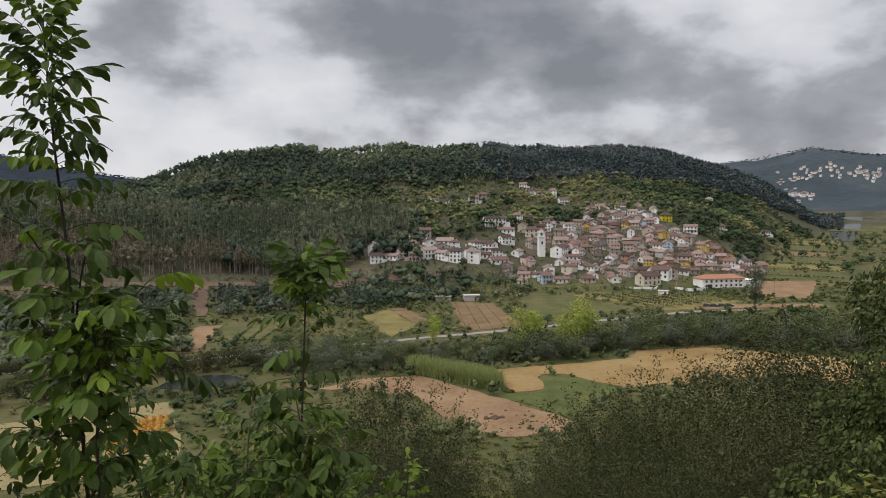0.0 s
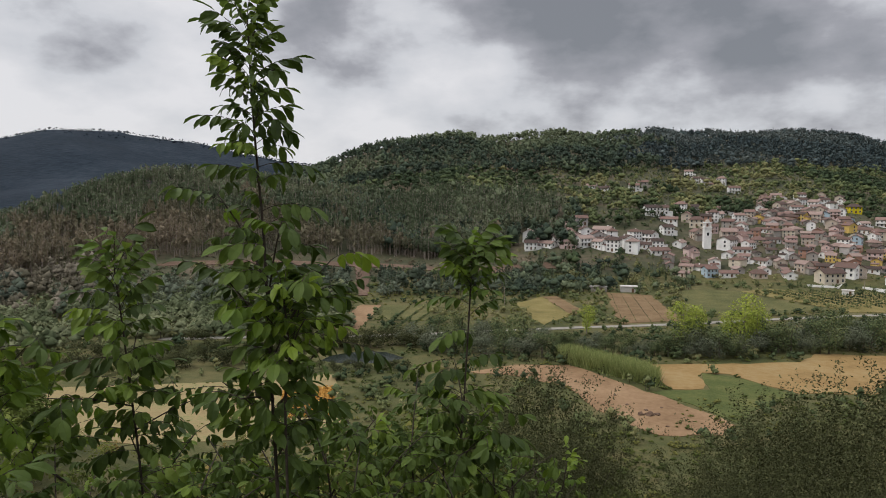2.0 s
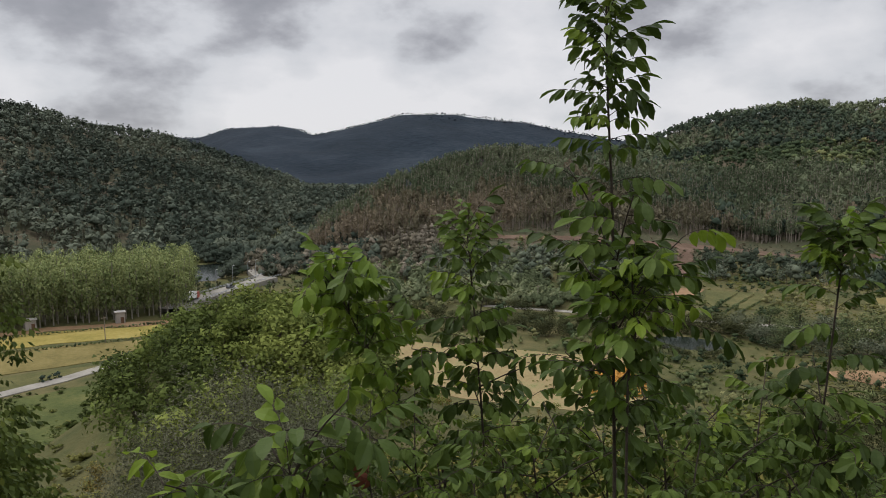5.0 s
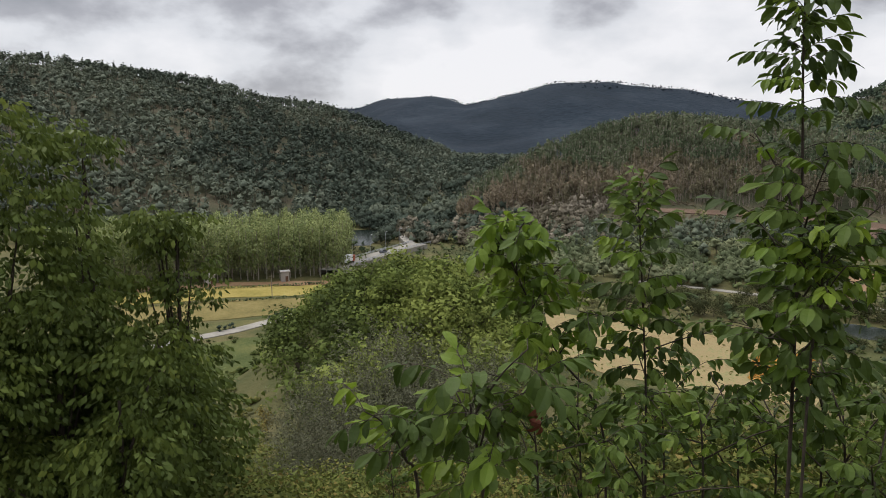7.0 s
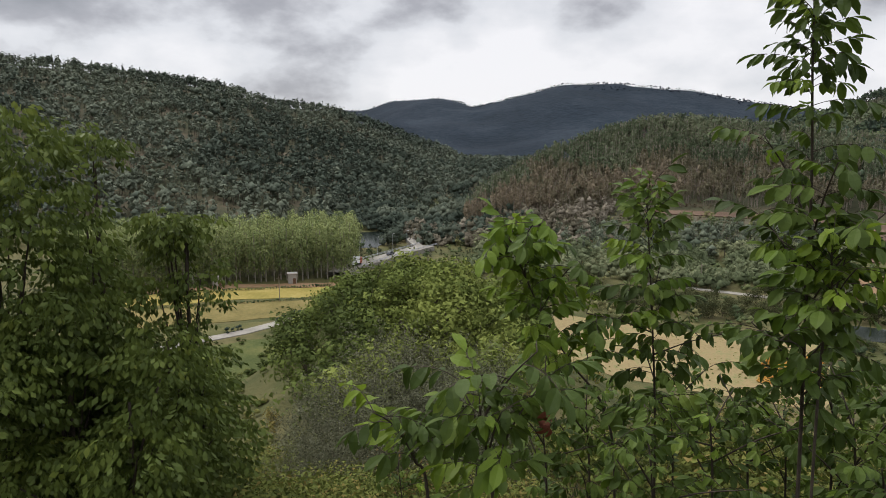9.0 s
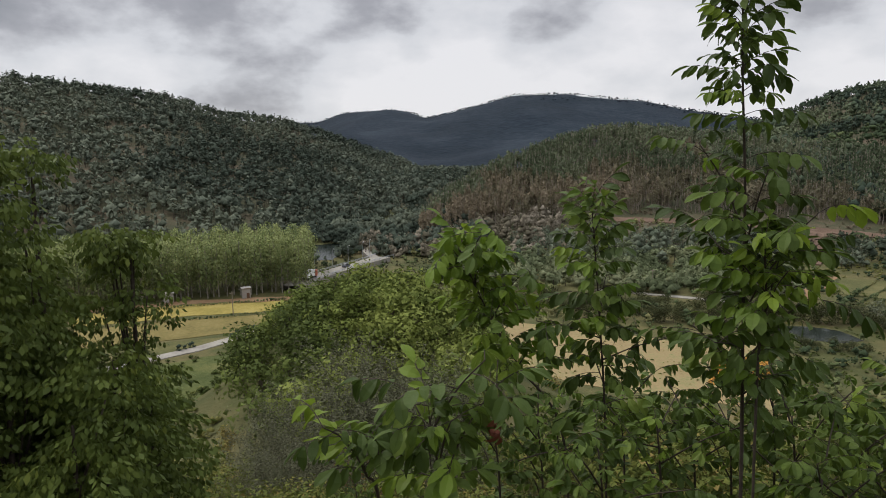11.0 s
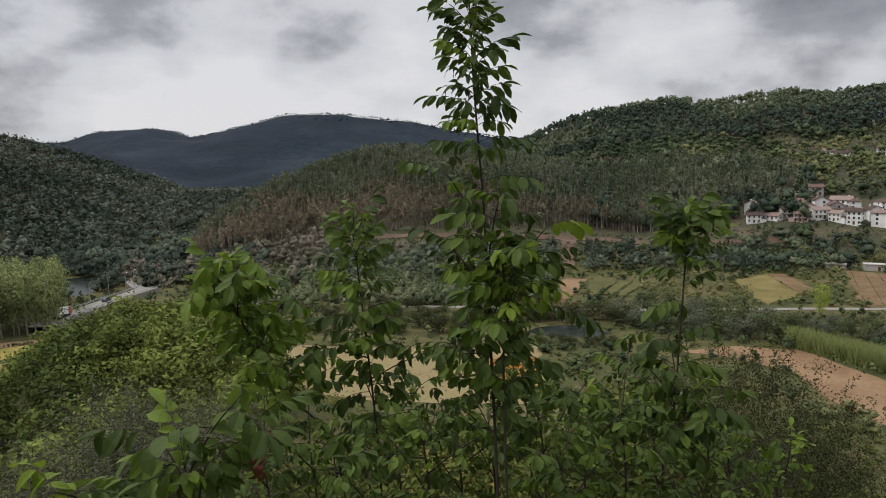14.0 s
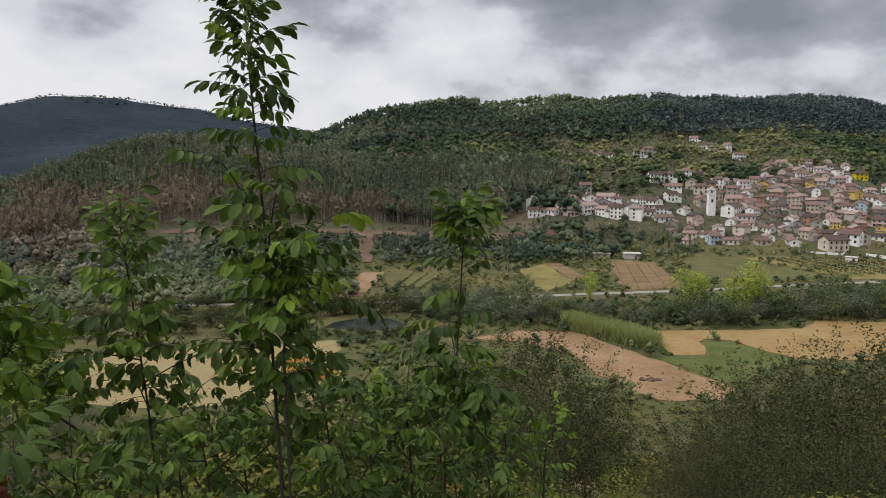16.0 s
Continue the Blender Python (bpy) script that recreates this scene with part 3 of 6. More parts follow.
places = scatter(-94, -44, 340, 1000, 29, 16, lambda A, r: (r > edge(A, DARK_A, DARK_F)) & (r < edge(A, DARK_A, DARK_R) + 25))
plant_wood("dark_forest", "dark dense pine and eucalyptus forest on a steep hill", places, sizes(len(places), 7, 13, 6), ["broad", "pine", "spindly", "pine"], M_DARKPINE, 26, 22, wide=(0.95, 1.35), tone_size=120)
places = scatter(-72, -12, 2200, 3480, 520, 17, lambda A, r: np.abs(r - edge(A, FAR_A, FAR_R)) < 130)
plant_wood("far_wood", "far dark pine wood on the mountains, haze in its colour", places, sizes(len(places), 3, 7, 7), ["bush"], M_FARWOOD, 27, 16, wide=(1.2, 2.2))
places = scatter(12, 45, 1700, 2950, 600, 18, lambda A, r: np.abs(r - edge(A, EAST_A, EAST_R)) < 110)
plant_wood("far_wood", "far wood on distant hills, paled by painted haze", places, sizes(len(places), 3, 7, 8), ["bush"], M_HAZYWOOD, 28, 16, wide=(1.2, 2.2))
places = scatter(-62, -44, 430, 1020, 70, 20, lambda A, r: ground_z(r * np.sin(np.radians(A)), r * np.cos(np.radians(A))) < 22)
plant_wood("valley_wood", "dark wood in the side valley", places, sizes(len(places), 8, 14, 10), ["broad", "tall"], M_DARKPINE, 30, 36)
places = scatter(17, 36, 480, 1600, 420, 19, lambda A, r: (r > 520) & (A > 21.5) & (up_main(A, r) < 0.1))
plant_wood("valley_trees", "scattered green trees in the far valley", places, sizes(len(places), 5, 10, 9), ["broad", "bush"], M_BROAD, 29, 50)

# ---------------------------------------------------------------- fields, roads, water
M_SAND = surface("sandy_soil", [(0.3, (0.142, 0.088, 0.046)), (0.5, (0.214, 0.134, 0.073)), (0.7, (0.276, 0.183, 0.104))], 0.09, 8, bump=0.5, bump_scale=3.0, dist=0.15)
M_STUBBLE = surface("dry_stubble", [(0.3, (0.158, 0.101, 0.040)), (0.5, (0.238, 0.154, 0.063)), (0.66, (0.264, 0.194, 0.092)), (0.75, (0.132, 0.123, 0.044))], 0.06, 8, bump=0.5, bump_scale=4.0, dist=0.15)
M_PALEFIELD = surface("pale_stubble", [(0.3, (0.176, 0.133, 0.061)), (0.5, (0.240, 0.184, 0.090)), (0.62, (0.176, 0.172, 0.072)), (0.72, (0.088, 0.110, 0.036))], 0.12, 8, bump=0.5, bump_scale=3.0, dist=0.2, fine=0.5)
M_CROP = surface("green_crop", [(0.3, (0.053, 0.059, 0.021)), (0.5, (0.090, 0.089, 0.033)), (0.7, (0.139, 0.119, 0.049))], 0.1, 6, bump=0.6, bump_scale=4.0, dist=0.2)
M_YELLOW = surface("yellow_crop", [(0.3, (0.16, 0.14, 0.035)), (0.5, (0.25, 0.20, 0.055)), (0.7, (0.31, 0.25, 0.085))], 0.08, 6, bump=0.6, bump_scale=4.0, dist=0.2)
M_MAIZE = surface("ripe_maize", [(0.3, (0.28, 0.13, 0.025)), (0.5, (0.40, 0.21, 0.045)), (0.7, (0.48, 0.29, 0.08))], 0.3, 6, bump=0.8, bump_scale=2.0, dist=0.4)
M_DRYCROP = surface("dry_crop", [(0.3, (0.106, 0.089, 0.030)), (0.5, (0.162, 0.132, 0.047)), (0.7, (0.221, 0.174, 0.072))], 0.1, 7, bump=0.6, bump_scale=4.0, dist=0.2)
M_MEADOW = surface("green_meadow", [(0.3, (0.045, 0.058, 0.018)), (0.5, (0.075, 0.088, 0.027)), (0.7, (0.125, 0.118, 0.042))], 0.1, 6, bump=0.6, bump_scale=4.0, dist=0.2)
M_FURROW = surface("ploughed_soil", [(0.3, (0.106, 0.070, 0.034)), (0.5, (0.162, 0.106, 0.055)), (0.7, (0.221, 0.153, 0.085))], 0.12, 6, bump=0.6, bump_scale=3.0, dist=0.2)
M_ROAD = surface("dusty_road", [(0.3, (0.181, 0.165, 0.139)), (0.7, (0.297, 0.276, 0.234))], 0.2, 6, bump=0.2, bump_scale=6)
M_EARTH = surface("red_earth_bank", [(0.3, (0.072, 0.047, 0.032)), (0.5, (0.111, 0.072, 0.049)), (0.7, (0.170, 0.119, 0.085))], 0.08, 7, bump=0.7, bump_scale=1.0, dist=0.4)
M_WATER = surface("dark_water", [(0.3, (0.012, 0.017, 0.013)), (0.7, (0.02, 0.026, 0.02))], 0.05, 3, rough=0.2, bump=0.08, bump_scale=1.5, spec=0.2)


PATCHES, LANES = [], []  # outlines of the plots and lines of the roads, kept free of shrubs


def drape(name, label, outline, mat, category, lift=0.12, kind="structure", step=5.0, furrow=0.0, furrow_dir=0.0):
    """A patch of the land, from its outline of azimuths and radii: a fine grid of triangles laid on the ground, with a low edge."""
    rough, pts = random.Random(len(outline) * 7 + int(outline[0][1])), []
    for (a0, r0), (a1, r1) in zip(outline, outline[1:] + outline[:1]):
        p, q = Vector((*polar(a0, r0), 0)), Vector((*polar(a1, r1), 0))
        k = max(1, int((q - p).length / 4))
        pts += [p.lerp(q, i / k) + Vector((rough.uniform(-0.8, 0.8), rough.uniform(-0.8, 0.8), 0)) for i in range(k)]
    PATCHES.append(np.array([p[:2] for p in pts]))
    bm = bmesh.new()
    bm.faces.new([bm.verts.new(p) for p in pts])
    lo = Vector((min(p.x for p in pts), min(p.y for p in pts), 0))
    hi = Vector((max(p.x for p in pts), max(p.y for p in pts), 0))
    for axis, n in ((0, Vector((1, 0, 0))), (1, Vector((0, 1, 0)))):
        q = lo[axis] + step
        while q < hi[axis]:
            c = Vector((0, 0, 0))
            c[axis] = q
            bmesh.ops.bisect_plane(bm, geom=bm.verts[:] + bm.edges[:] + bm.faces[:], plane_co=c, plane_no=n)
            q += step
    border = [e for e in bm.edges if len(e.link_faces) == 1]
    low = bmesh.ops.extrude_edge_only(bm, edges=border)
    sunk = {v for v in low["geom"] if isinstance(v, bmesh.types.BMVert)}
    for v in bm.verts:
        v.co.z = float(ground_z(v.co.x, v.co.y)) + (-0.3 if v in sunk else lift)
    bmesh.ops.triangulate(bm, faces=[f for f in bm.faces if len(f.verts) > 4])
    bmesh.ops.recalc_face_normals(bm, faces=bm.faces)
    me = bpy.data.meshes.new(name)
    bm.to_mesh(me)
    bm.free()
    me.materials.append(mat)
    ob = new(name, me)
    return tagged(ob, label, category, kind=kind)


def ribbon(name, label, line, width, mat, category, lift=0.2, thick=0.3):
    """A road along azimuths and radii."""
    pts = [Vector(polar(a, r)) for a, r in line]
    fine = []
    for p, q in zip(pts, pts[1:]):
        k = max(2, int((q - p).length / 5))
        fine += [p.lerp(q, i / k) for i in range(k)]
    fine.append(pts[-1])
    LANES.append((np.array([p[:] for p in fine]), width))
    verts, faces = [], []
    for i, p in enumerate(fine):
        d = (fine[min(i + 1, len(fine) - 1)] - fine[max(i - 1, 0)]).normalized()
        s = Vector((d.y, -d.x)) * width / 2
        h = max(float(ground_z(*(p + s))), float(ground_z(*(p - s))), float(ground_z(*p))) + lift
        for q, z in ((p - s, h - thick - 0.4), (p - s, h), (p + s, h), (p + s, h - thick - 0.4)):
            verts.append((q.x, q.y, z))
        if i:
            b = 4 * i
            faces += [(b - 4 + k, b - 3 + k, b + 1 + k, b + k) for k in range(3)]
    ob = new(name, mesh_from(name, verts, faces, mat))
    return tagged(ob, label, category, kind="structure")


drape("field_1", "pale stubble field with green tufts", [(-47, 163), (-46, 182), (-42.5, 195), (-38.6, 191), (-29, 183), (-22, 186), (-22, 140), (-30, 140), (-38, 145)], M_PALEFIELD, "field")
drape("field_2", "bare sandy field with clods", [(-11, 186), (-7.2, 195), (-2.7, 198), (1.8, 182), (6.8, 167), (10.3, 157), (9.4, 148), (4.4, 144), (-0.1, 157), (-2.9, 176), (-7.2, 184)], M_SAND, "field")
drape("field_3", "dry golden stubble field beside trees", [(3.2, 203), (8.0, 209), (14.9, 224), (15.5, 237), (20.9, 249), (26.1, 248), (36, 252), (36, 205), (26.9, 220), (14.9, 188), (9.9, 200), (7.7, 199), (8.2, 183), (5.6, 180)], M_STUBBLE, "field")
drape("field_4", "green meadow wedge between dry fields", [(7.9, 198), (9.9, 199), (14.7, 187), (11.7, 168), (10.6, 158), (7, 168), (4.0, 175), (5.4, 179), (8.3, 182)], M_MEADOW, "field", 0.1)
drape("field_5", "yellow-green crop field above a road", [(-7.1, 304), (-4.9, 325), (-2.5, 279), (-4.8, 255)], M_DRYCROP, "field")
drape("field_6", "bare brown field above a road", [(-4.8, 326), (-3.6, 328), (-1.4, 288), (-2.4, 279)], M_FURROW, "field")
drape("field_7", "ploughed brown field with furrows", [(0.4, 346), (3.8, 342), (6.4, 279), (1.4, 265)], M_FURROW, "field")
drape("field_8", "furrowed tan field beside a vineyard", [(-22.9, 250), (-20.1, 300), (-18.4, 298), (-20.2, 246)], M_SAND, "field")
drape("field_9", "green vegetable plot beside a vineyard", [(-18.1, 297), (-14.1, 298), (-13.6, 262), (-18.3, 264)], M_CROP, "field")
drape("field_10", "dry tan vineyard in front of the village", [(10.5, 372), (13, 394), (18.6, 404), (23.2, 372), (22.8, 345), (17.9, 330)], M_DRYCROP, "field")
drape("field_11", "green and brown crop plot below the village", [(6.6, 300), (6.2, 368), (10, 372), (16, 332), (12, 300)], M_CROP, "field")
drape("field_12", "yellow ripe crop strips", [(-78, 222), (-78, 240), (-70, 239), (-62, 233), (-61.5, 219), (-70, 222)], M_YELLOW, "field")
drape("field_13", "tan mown strip", [(-78, 196), (-78, 218), (-70, 218), (-61.8, 215), (-63, 199), (-70, 194)], M_DRYCROP, "field")
drape("field_23", "bare tan strip at the foot of poplars", [(-79, 240.5), (-79, 246), (-70, 246), (-61.5, 241), (-61.5, 234), (-70, 240)], M_SAND, "field")
drape("field_14", "bright green crop strip beside a lane", [(-78, 178), (-78, 194), (-70, 192), (-66.5, 191), (-69.6, 183)], M_CROP, "field")
drape("field_15", "bare tan yard beside a white hall", [(23.7, 398), (24.2, 470), (28.5, 480), (28, 392)], M_SAND, "yard")
for k, (r0, r1, m) in enumerate(((515, 560, M_CROP), (565, 610, M_DRYCROP), (620, 690, M_CROP), (700, 760, M_FURROW), (775, 860, M_CROP), (880, 1000, M_DRYCROP))):
    drape(f"field_{16 + k}", "terraced plot in the far valley", [(24.6 + 0.3 * k, r0), (24.4 + 0.3 * k, r1), (29.8, r1 * 0.98), (30.2, r0 * 0.98)], m, "field", step=14)
drape("field_22", "ripe orange-yellow maize plot", [(-27, 150), (-26.6, 171), (-22.4, 173), (-22.4, 152)], M_MAIZE, "field", 0.3)
drape("meadow_1", "open green meadow on the slope", [(-74, 92), (-74, 172), (-66, 176), (-63, 150), (-66, 100)], M_MEADOW, "meadow", 0.12, step=4)
drape("bank_1", "bare reddish earth track across the slope", [(-36, 390), (-36, 402), (-28, 404), (-20, 405), (-12, 404), (-3, 404), (-3, 393), (-12, 392), (-20, 392), (-28, 391)], M_EARTH, "earth bank", 0.5, step=4)
drape("bank_2", "reddish earth gully down the slope", [(-20.3, 318), (-20.5, 396), (-19.2, 396), (-19.5, 318)], M_EARTH, "earth bank", 0.5, step=4)
drape("bank_3", "bare rocky patch on the wooded hill", [(-8.6, 740), (-8.2, 790), (-4.5, 800), (-4.2, 765)], M_EARTH, "earth bank", 3.0, step=8)
ribbon("road_1", "pale dusty valley road", [(-36, 246), (-30, 240), (-20, 234), (-12, 238), (-5.3, 247), (-1.5, 254), (1.9, 260), (8.0, 276), (9.9, 284), (15, 305), (20, 330), (25, 346)], 3.4, M_ROAD, "road")
ribbon("road_2", "grey road over a bridge", [(-61.5, 250), (-60, 262), (-57, 285), (-54.8, 303), (-53.8, 311)], 8.0, M_ROAD, "road", 2.0, 2.4)
ribbon("road_3", "pale lane between yellow fields", [(-80, 170), (-71.6, 179), (-69.3, 182), (-64.2, 195), (-61, 206)], 4.0, M_ROAD, "road")
ribbon("road_4", "pale track to the hill", [(-54.4, 309), (-54.9, 322), (-55.3, 340)], 4.0, M_ROAD, "road", 1.9, 2.2)
ribbon("road_5", "pale sandy yard road by the village", [(20.5, 345), (23, 352), (26, 362), (29, 372)], 11.0, M_SAND, "road")
drape("water_1", "dark still river pool", [(-23.5, 201), (-22.6, 208), (-20.2, 211.5), (-18, 210), (-16.6, 203), (-17.8, 197.5), (-20.5, 196)], M_WATER, "river", 0.06, step=8)
drape("water_2", "dark reservoir water behind a bridge", [(-61.5, 318), (-60, 372), (-57, 378), (-56.6, 350), (-58, 320)], M_WATER, "river", 0.06, step=12)
drape("water_3", "pale far river", [(29.4, 960), (29.0, 1500), (31.2, 1500), (30.6, 960)], M_WATER, "river", 0.3, step=40)


# ---------------------------------------------------------------- houses
def part(name, bm, material, parent, label=""):
    me = bpy.data.meshes.new(name)
    bm.normal_update()
    bm.to_mesh(me)
    bm.free()
    for m in material if isinstance(material, (list, tuple)) else [material]:
        me.materials.append(m)
    ob = new(name, me)
    ob.parent = parent
    if label:
        ob["label"] = label
    return ob


def block(bm, x0, x1, y0, y1, z0, z1):
    vs = [bm.verts.new(p) for p in ((x0, y0, z0), (x1, y0, z0), (x1, y1, z0), (x0, y1, z0), (x0, y0, z1), (x1, y0, z1), (x1, y1, z1), (x0, y1, z1))]
    return [bm.faces.new([vs[i] for i in f]) for f in ((3, 2, 1, 0), (4, 5, 6, 7), (0, 1, 5, 4), (1, 2, 6, 5), (2, 3, 7, 6), (3, 0, 4, 7))]


def plaster(name, col):
    d = [c * 0.72 for c in col]
    return surface(name, [(0.3, tuple(d)), (0.5, tuple(c * 0.92 for c in col)), (0.65, col)], 0.25, 6, rough=0.9, bump=0.15, bump_scale=6)


M_WHITE = plaster("white_plaster", (0.82, 0.80, 0.76))
M_CREAM = plaster("cream_plaster", (0.62, 0.54, 0.42))
M_PINK = plaster("pale_pink_plaster", (0.62, 0.47, 0.43))
M_OCHRE = plaster("yellow_plaster", (0.62, 0.44, 0.14))
M_LEMON = plaster("bright_yellow_plaster", (0.62, 0.50, 0.02))
M_BEIGE = plaster("beige_plaster", (0.50, 0.42, 0.34))
M_GREYWALL = plaster("grey_weathered_plaster", (0.44, 0.41, 0.38))
M_STONE = plaster("grey_stone_wall", (0.34, 0.31, 0.27))
M_BRICK = plaster("bare_brick_wall", (0.42, 0.24, 0.17))
M_BLUE = plaster("pale_blue_plaster", (0.42, 0.52, 0.58))
M_TILE = surface("clay_roof_tile", [(0.12, (0.051, 0.039, 0.034)), (0.35, (0.110, 0.072, 0.058)), (0.58, (0.175, 0.109, 0.090)), (0.85, (0.267, 0.198, 0.166))], 0.6, 6, bump=0.6, bump_scale=4.0, dist=0.08, vary="object", vary_amount=0.7)
M_NEWTILE = surface("new_orange_roof_tile", [(0.3, (0.27, 0.125, 0.075)), (0.7, (0.37, 0.185, 0.115))], 0.6, 6, bump=0.5, bump_scale=4.0, dist=0.08)
M_GLASS = surface("dark_window_glass", [(0.3, (0.02, 0.022, 0.025)), (0.7, (0.05, 0.055, 0.06))], 0.5, 3, rough=0.15, bump=0, spec=0.5)
M_FRAME = surface("window_frame_paint", [(0.3, (0.36, 0.33, 0.30)), (0.7, (0.5, 0.47, 0.43))], 2.0, 3, bump=0)
M_DOOR = surface("brown_door_wood", [(0.3, (0.09, 0.05, 0.03)), (0.7, (0.17, 0.10, 0.06))], 2.0, 4, bump=0.2)


def window_bm(w, h):
    """A window in the front (-y) plane, centred: a proud surround round a set-back pane."""
    bm = bmesh.new()

    def ring(x, z, y):
        return [bm.verts.new(p) for p in ((-x, y, -z), (x, y, -z), (x, y, z), (-x, y, z))]

    rings = [ring(w / 2 + 0.13, h / 2 + 0.13, 0.02), ring(w / 2 + 0.13, h / 2 + 0.13, -0.08), ring(w / 2, h / 2, -0.08), ring(w / 2, h / 2, -0.015)]
    for a, b in zip(rings, rings[1:]):
        for k in range(4):
            bm.faces.new([a[k], a[(k + 1) % 4], b[(k + 1) % 4], b[k]])
    bm.faces.new(rings[-1]).material_index = 1
    return bm


def gable_roof(bm, w, d, z, rise_, over=0.55, thick=0.18, hip=0.0):
    x, y = w / 2 + over, d / 2 + over
    hx = x - hip
    lowv = [(-x, -y), (x, -y), (x, y), (-x, y)]
    rid = [(-hx, 0), (hx, 0)]
    top = [bm.verts.new((*p, z + thick)) for p in lowv] + [bm.verts.new((*p, z + rise_ + thick)) for p in rid]
    bot = [bm.verts.new((*p, z - 0.02)) for p in lowv] + [bm.verts.new((*p, z + rise_ - 0.02)) for p in rid]
    for v, flip in ((top, False), (bot, True)):
        for f in ((0, 1, 5, 4), (2, 3, 4, 5), (1, 2, 5), (3, 0, 4)):
            if len(f) == 3 and hip == 0:
                continue
            ring = [v[i] for i in f]
            bm.faces.new(ring[::-1] if flip else ring)
    for a, b in ((0, 1), (2, 3)) + (((1, 2), (3, 0)) if hip else ()):
        bm.faces.new([bot[a], bot[b], top[b], top[a]])
    if not hip:
        for a, r_ in ((1, 5), (2, 5), (3, 4), (0, 4)):
            bm.faces.new([bot[a], bot[r_], top[r_], top[a]])


def house(label, w, d, storeys, wall_mat, roof_mat=M_TILE, hip=0.0, chimney=True, balcony=False, cols=3, group="village houses", wing=0):
    """A house with its ridge along x, its front to -y."""
    top = new("house")
    tagged(top, label, "house", group)
    w, d = w * 0.92, d * 0.92
    h, rise_ = 2.55 * storeys + 0.1, d * 0.29
    bm = bmesh.new()
    block(bm, -w / 2, w / 2, -d / 2, d / 2, -4.0, h)
    if not hip:
        for s in (-1, 1):
            x0, x1 = sorted((s * w / 2, s * (w / 2 - 0.25)))
            pts = [(-d / 2, h), (d / 2, h), (0, h + rise_)]
            a = [bm.verts.new((x0, *p)) for p in pts]
            b = [bm.verts.new((x1, *p)) for p in pts]
            bm.faces.new(a[::-1])
            bm.faces.new(b)
            for i in range(3):
                bm.faces.new([a[i], a[(i + 1) % 3], b[(i + 1) % 3], b[i]])
    part("wall", bm, wall_mat, top)
    bm = bmesh.new()
    gable_roof(bm, w, d, h, rise_, hip=hip)
    part("roof", bm, roof_mat, top, "clay tile roof")
    if chimney:
        bm = bmesh.new()
        block(bm, -0.3, 0.3, -0.3, 0.3, -1.2, 0.9)
        block(bm, -0.4, 0.4, -0.4, 0.4, 0.9, 1.05)
        c = part("chimney", bm, wall_mat, top)
        c.location = (w * 0.27, d * 0.18, h + rise_ * 0.7)
    win = None
    for s in range(storeys):
        z = 2.6 * s + 1.55
        for k in range(cols):
            x = (k + 0.5) * w / cols - w / 2
            if s == 0 and k == cols // 2:
                bm = bmesh.new()
                block(bm, -0.5, 0.5, -0.06, 0.05, 0, 2.1)
                block(bm, -0.62, -0.5, -0.1, 0.05, 0, 2.2)
                block(bm, 0.5, 0.62, -0.1, 0.05, 0, 2.2)
                part("door", bm, M_DOOR, top, "brown wooden door").location = (x, -d / 2, 0.1)
                continue
            if win is None:
                win = part("window", window_bm(1.0, 1.35), [M_FRAME, M_GLASS], top)
                o = win
            else:
                o = new("window", win.data)
                o.parent = top
            o.location = (x, -d / 2, z)
        for side in (-1, 1):
            o = new("window", win.data if win else None) if win else None
            if o:
                o.parent = top
                o.location, o.rotation_euler = (side * w / 2, -d * 0.12, z), (0, 0, radians(90 * side))
    if wing:
        # a lower side wing under a lean-to roof
        x0, x1 = (w / 2, w / 2 + 3.2) if wing > 0 else (-w / 2 - 3.2, -w / 2)
        hw = h - 1.6 if storeys > 1 else h - 0.5
        bm = bmesh.new()
        block(bm, x0, x1, -d * 0.42, d * 0.3, -4.0, hw - 0.9)
        part("wing", bm, M_STONE if wall_mat is M_BEIGE else wall_mat, top)
        bm = bmesh.new()
        hi, lo = (x0, x1 + 0.4) if wing > 0 else (x1, x0 - 0.4)
        for dz in (0.0, 0.16):
            bm.faces.new([bm.verts.new(q) for q in ((hi, -d * 0.46, hw + dz), (lo, -d * 0.46, hw - 0.9 + dz), (lo, d * 0.34, hw - 0.9 + dz), (hi, d * 0.34, hw + dz))])
        bm.verts.ensure_lookup_table()
        for i in range(4):
            bm.faces.new([bm.verts[i], bm.verts[(i + 1) % 4], bm.verts[4 + (i + 1) % 4], bm.verts[4 + i]])
        bmesh.ops.recalc_face_normals(bm, faces=bm.faces)
        part("wing_roof", bm, roof_mat, top)
    if balcony:
        bm = bmesh.new()
        z = 2.6 * (storeys - 1)
        block(bm, -w * 0.42, w * 0.42, -d / 2 - 1.3, -d / 2, z, z + 0.2)
        block(bm, -w * 0.42, w * 0.42, -d / 2 - 1.3, -d / 2 - 1.22, z + 0.2, z + 1.0)
        part("balcony", bm, wall_mat, top)
    return top


def put(ob, A, r, turn=0.0, up=0.0):
    """Stands a thing at an azimuth and radius, its front to the valley, turned by so many degrees."""
    x, y = polar(A, r)
    ob.matrix_basis = pose(x, y, float(ground_z(x, y)) + up, 0, 0, -A + turn)
    return ob


def stand_copy(ob, A, r, turn=0.0, up=0.0):
    x, y = polar(A, r)
    return copy_thing(ob, pose(x, y, float(ground_z(x, y)) + up, 0, 0, -A + turn))


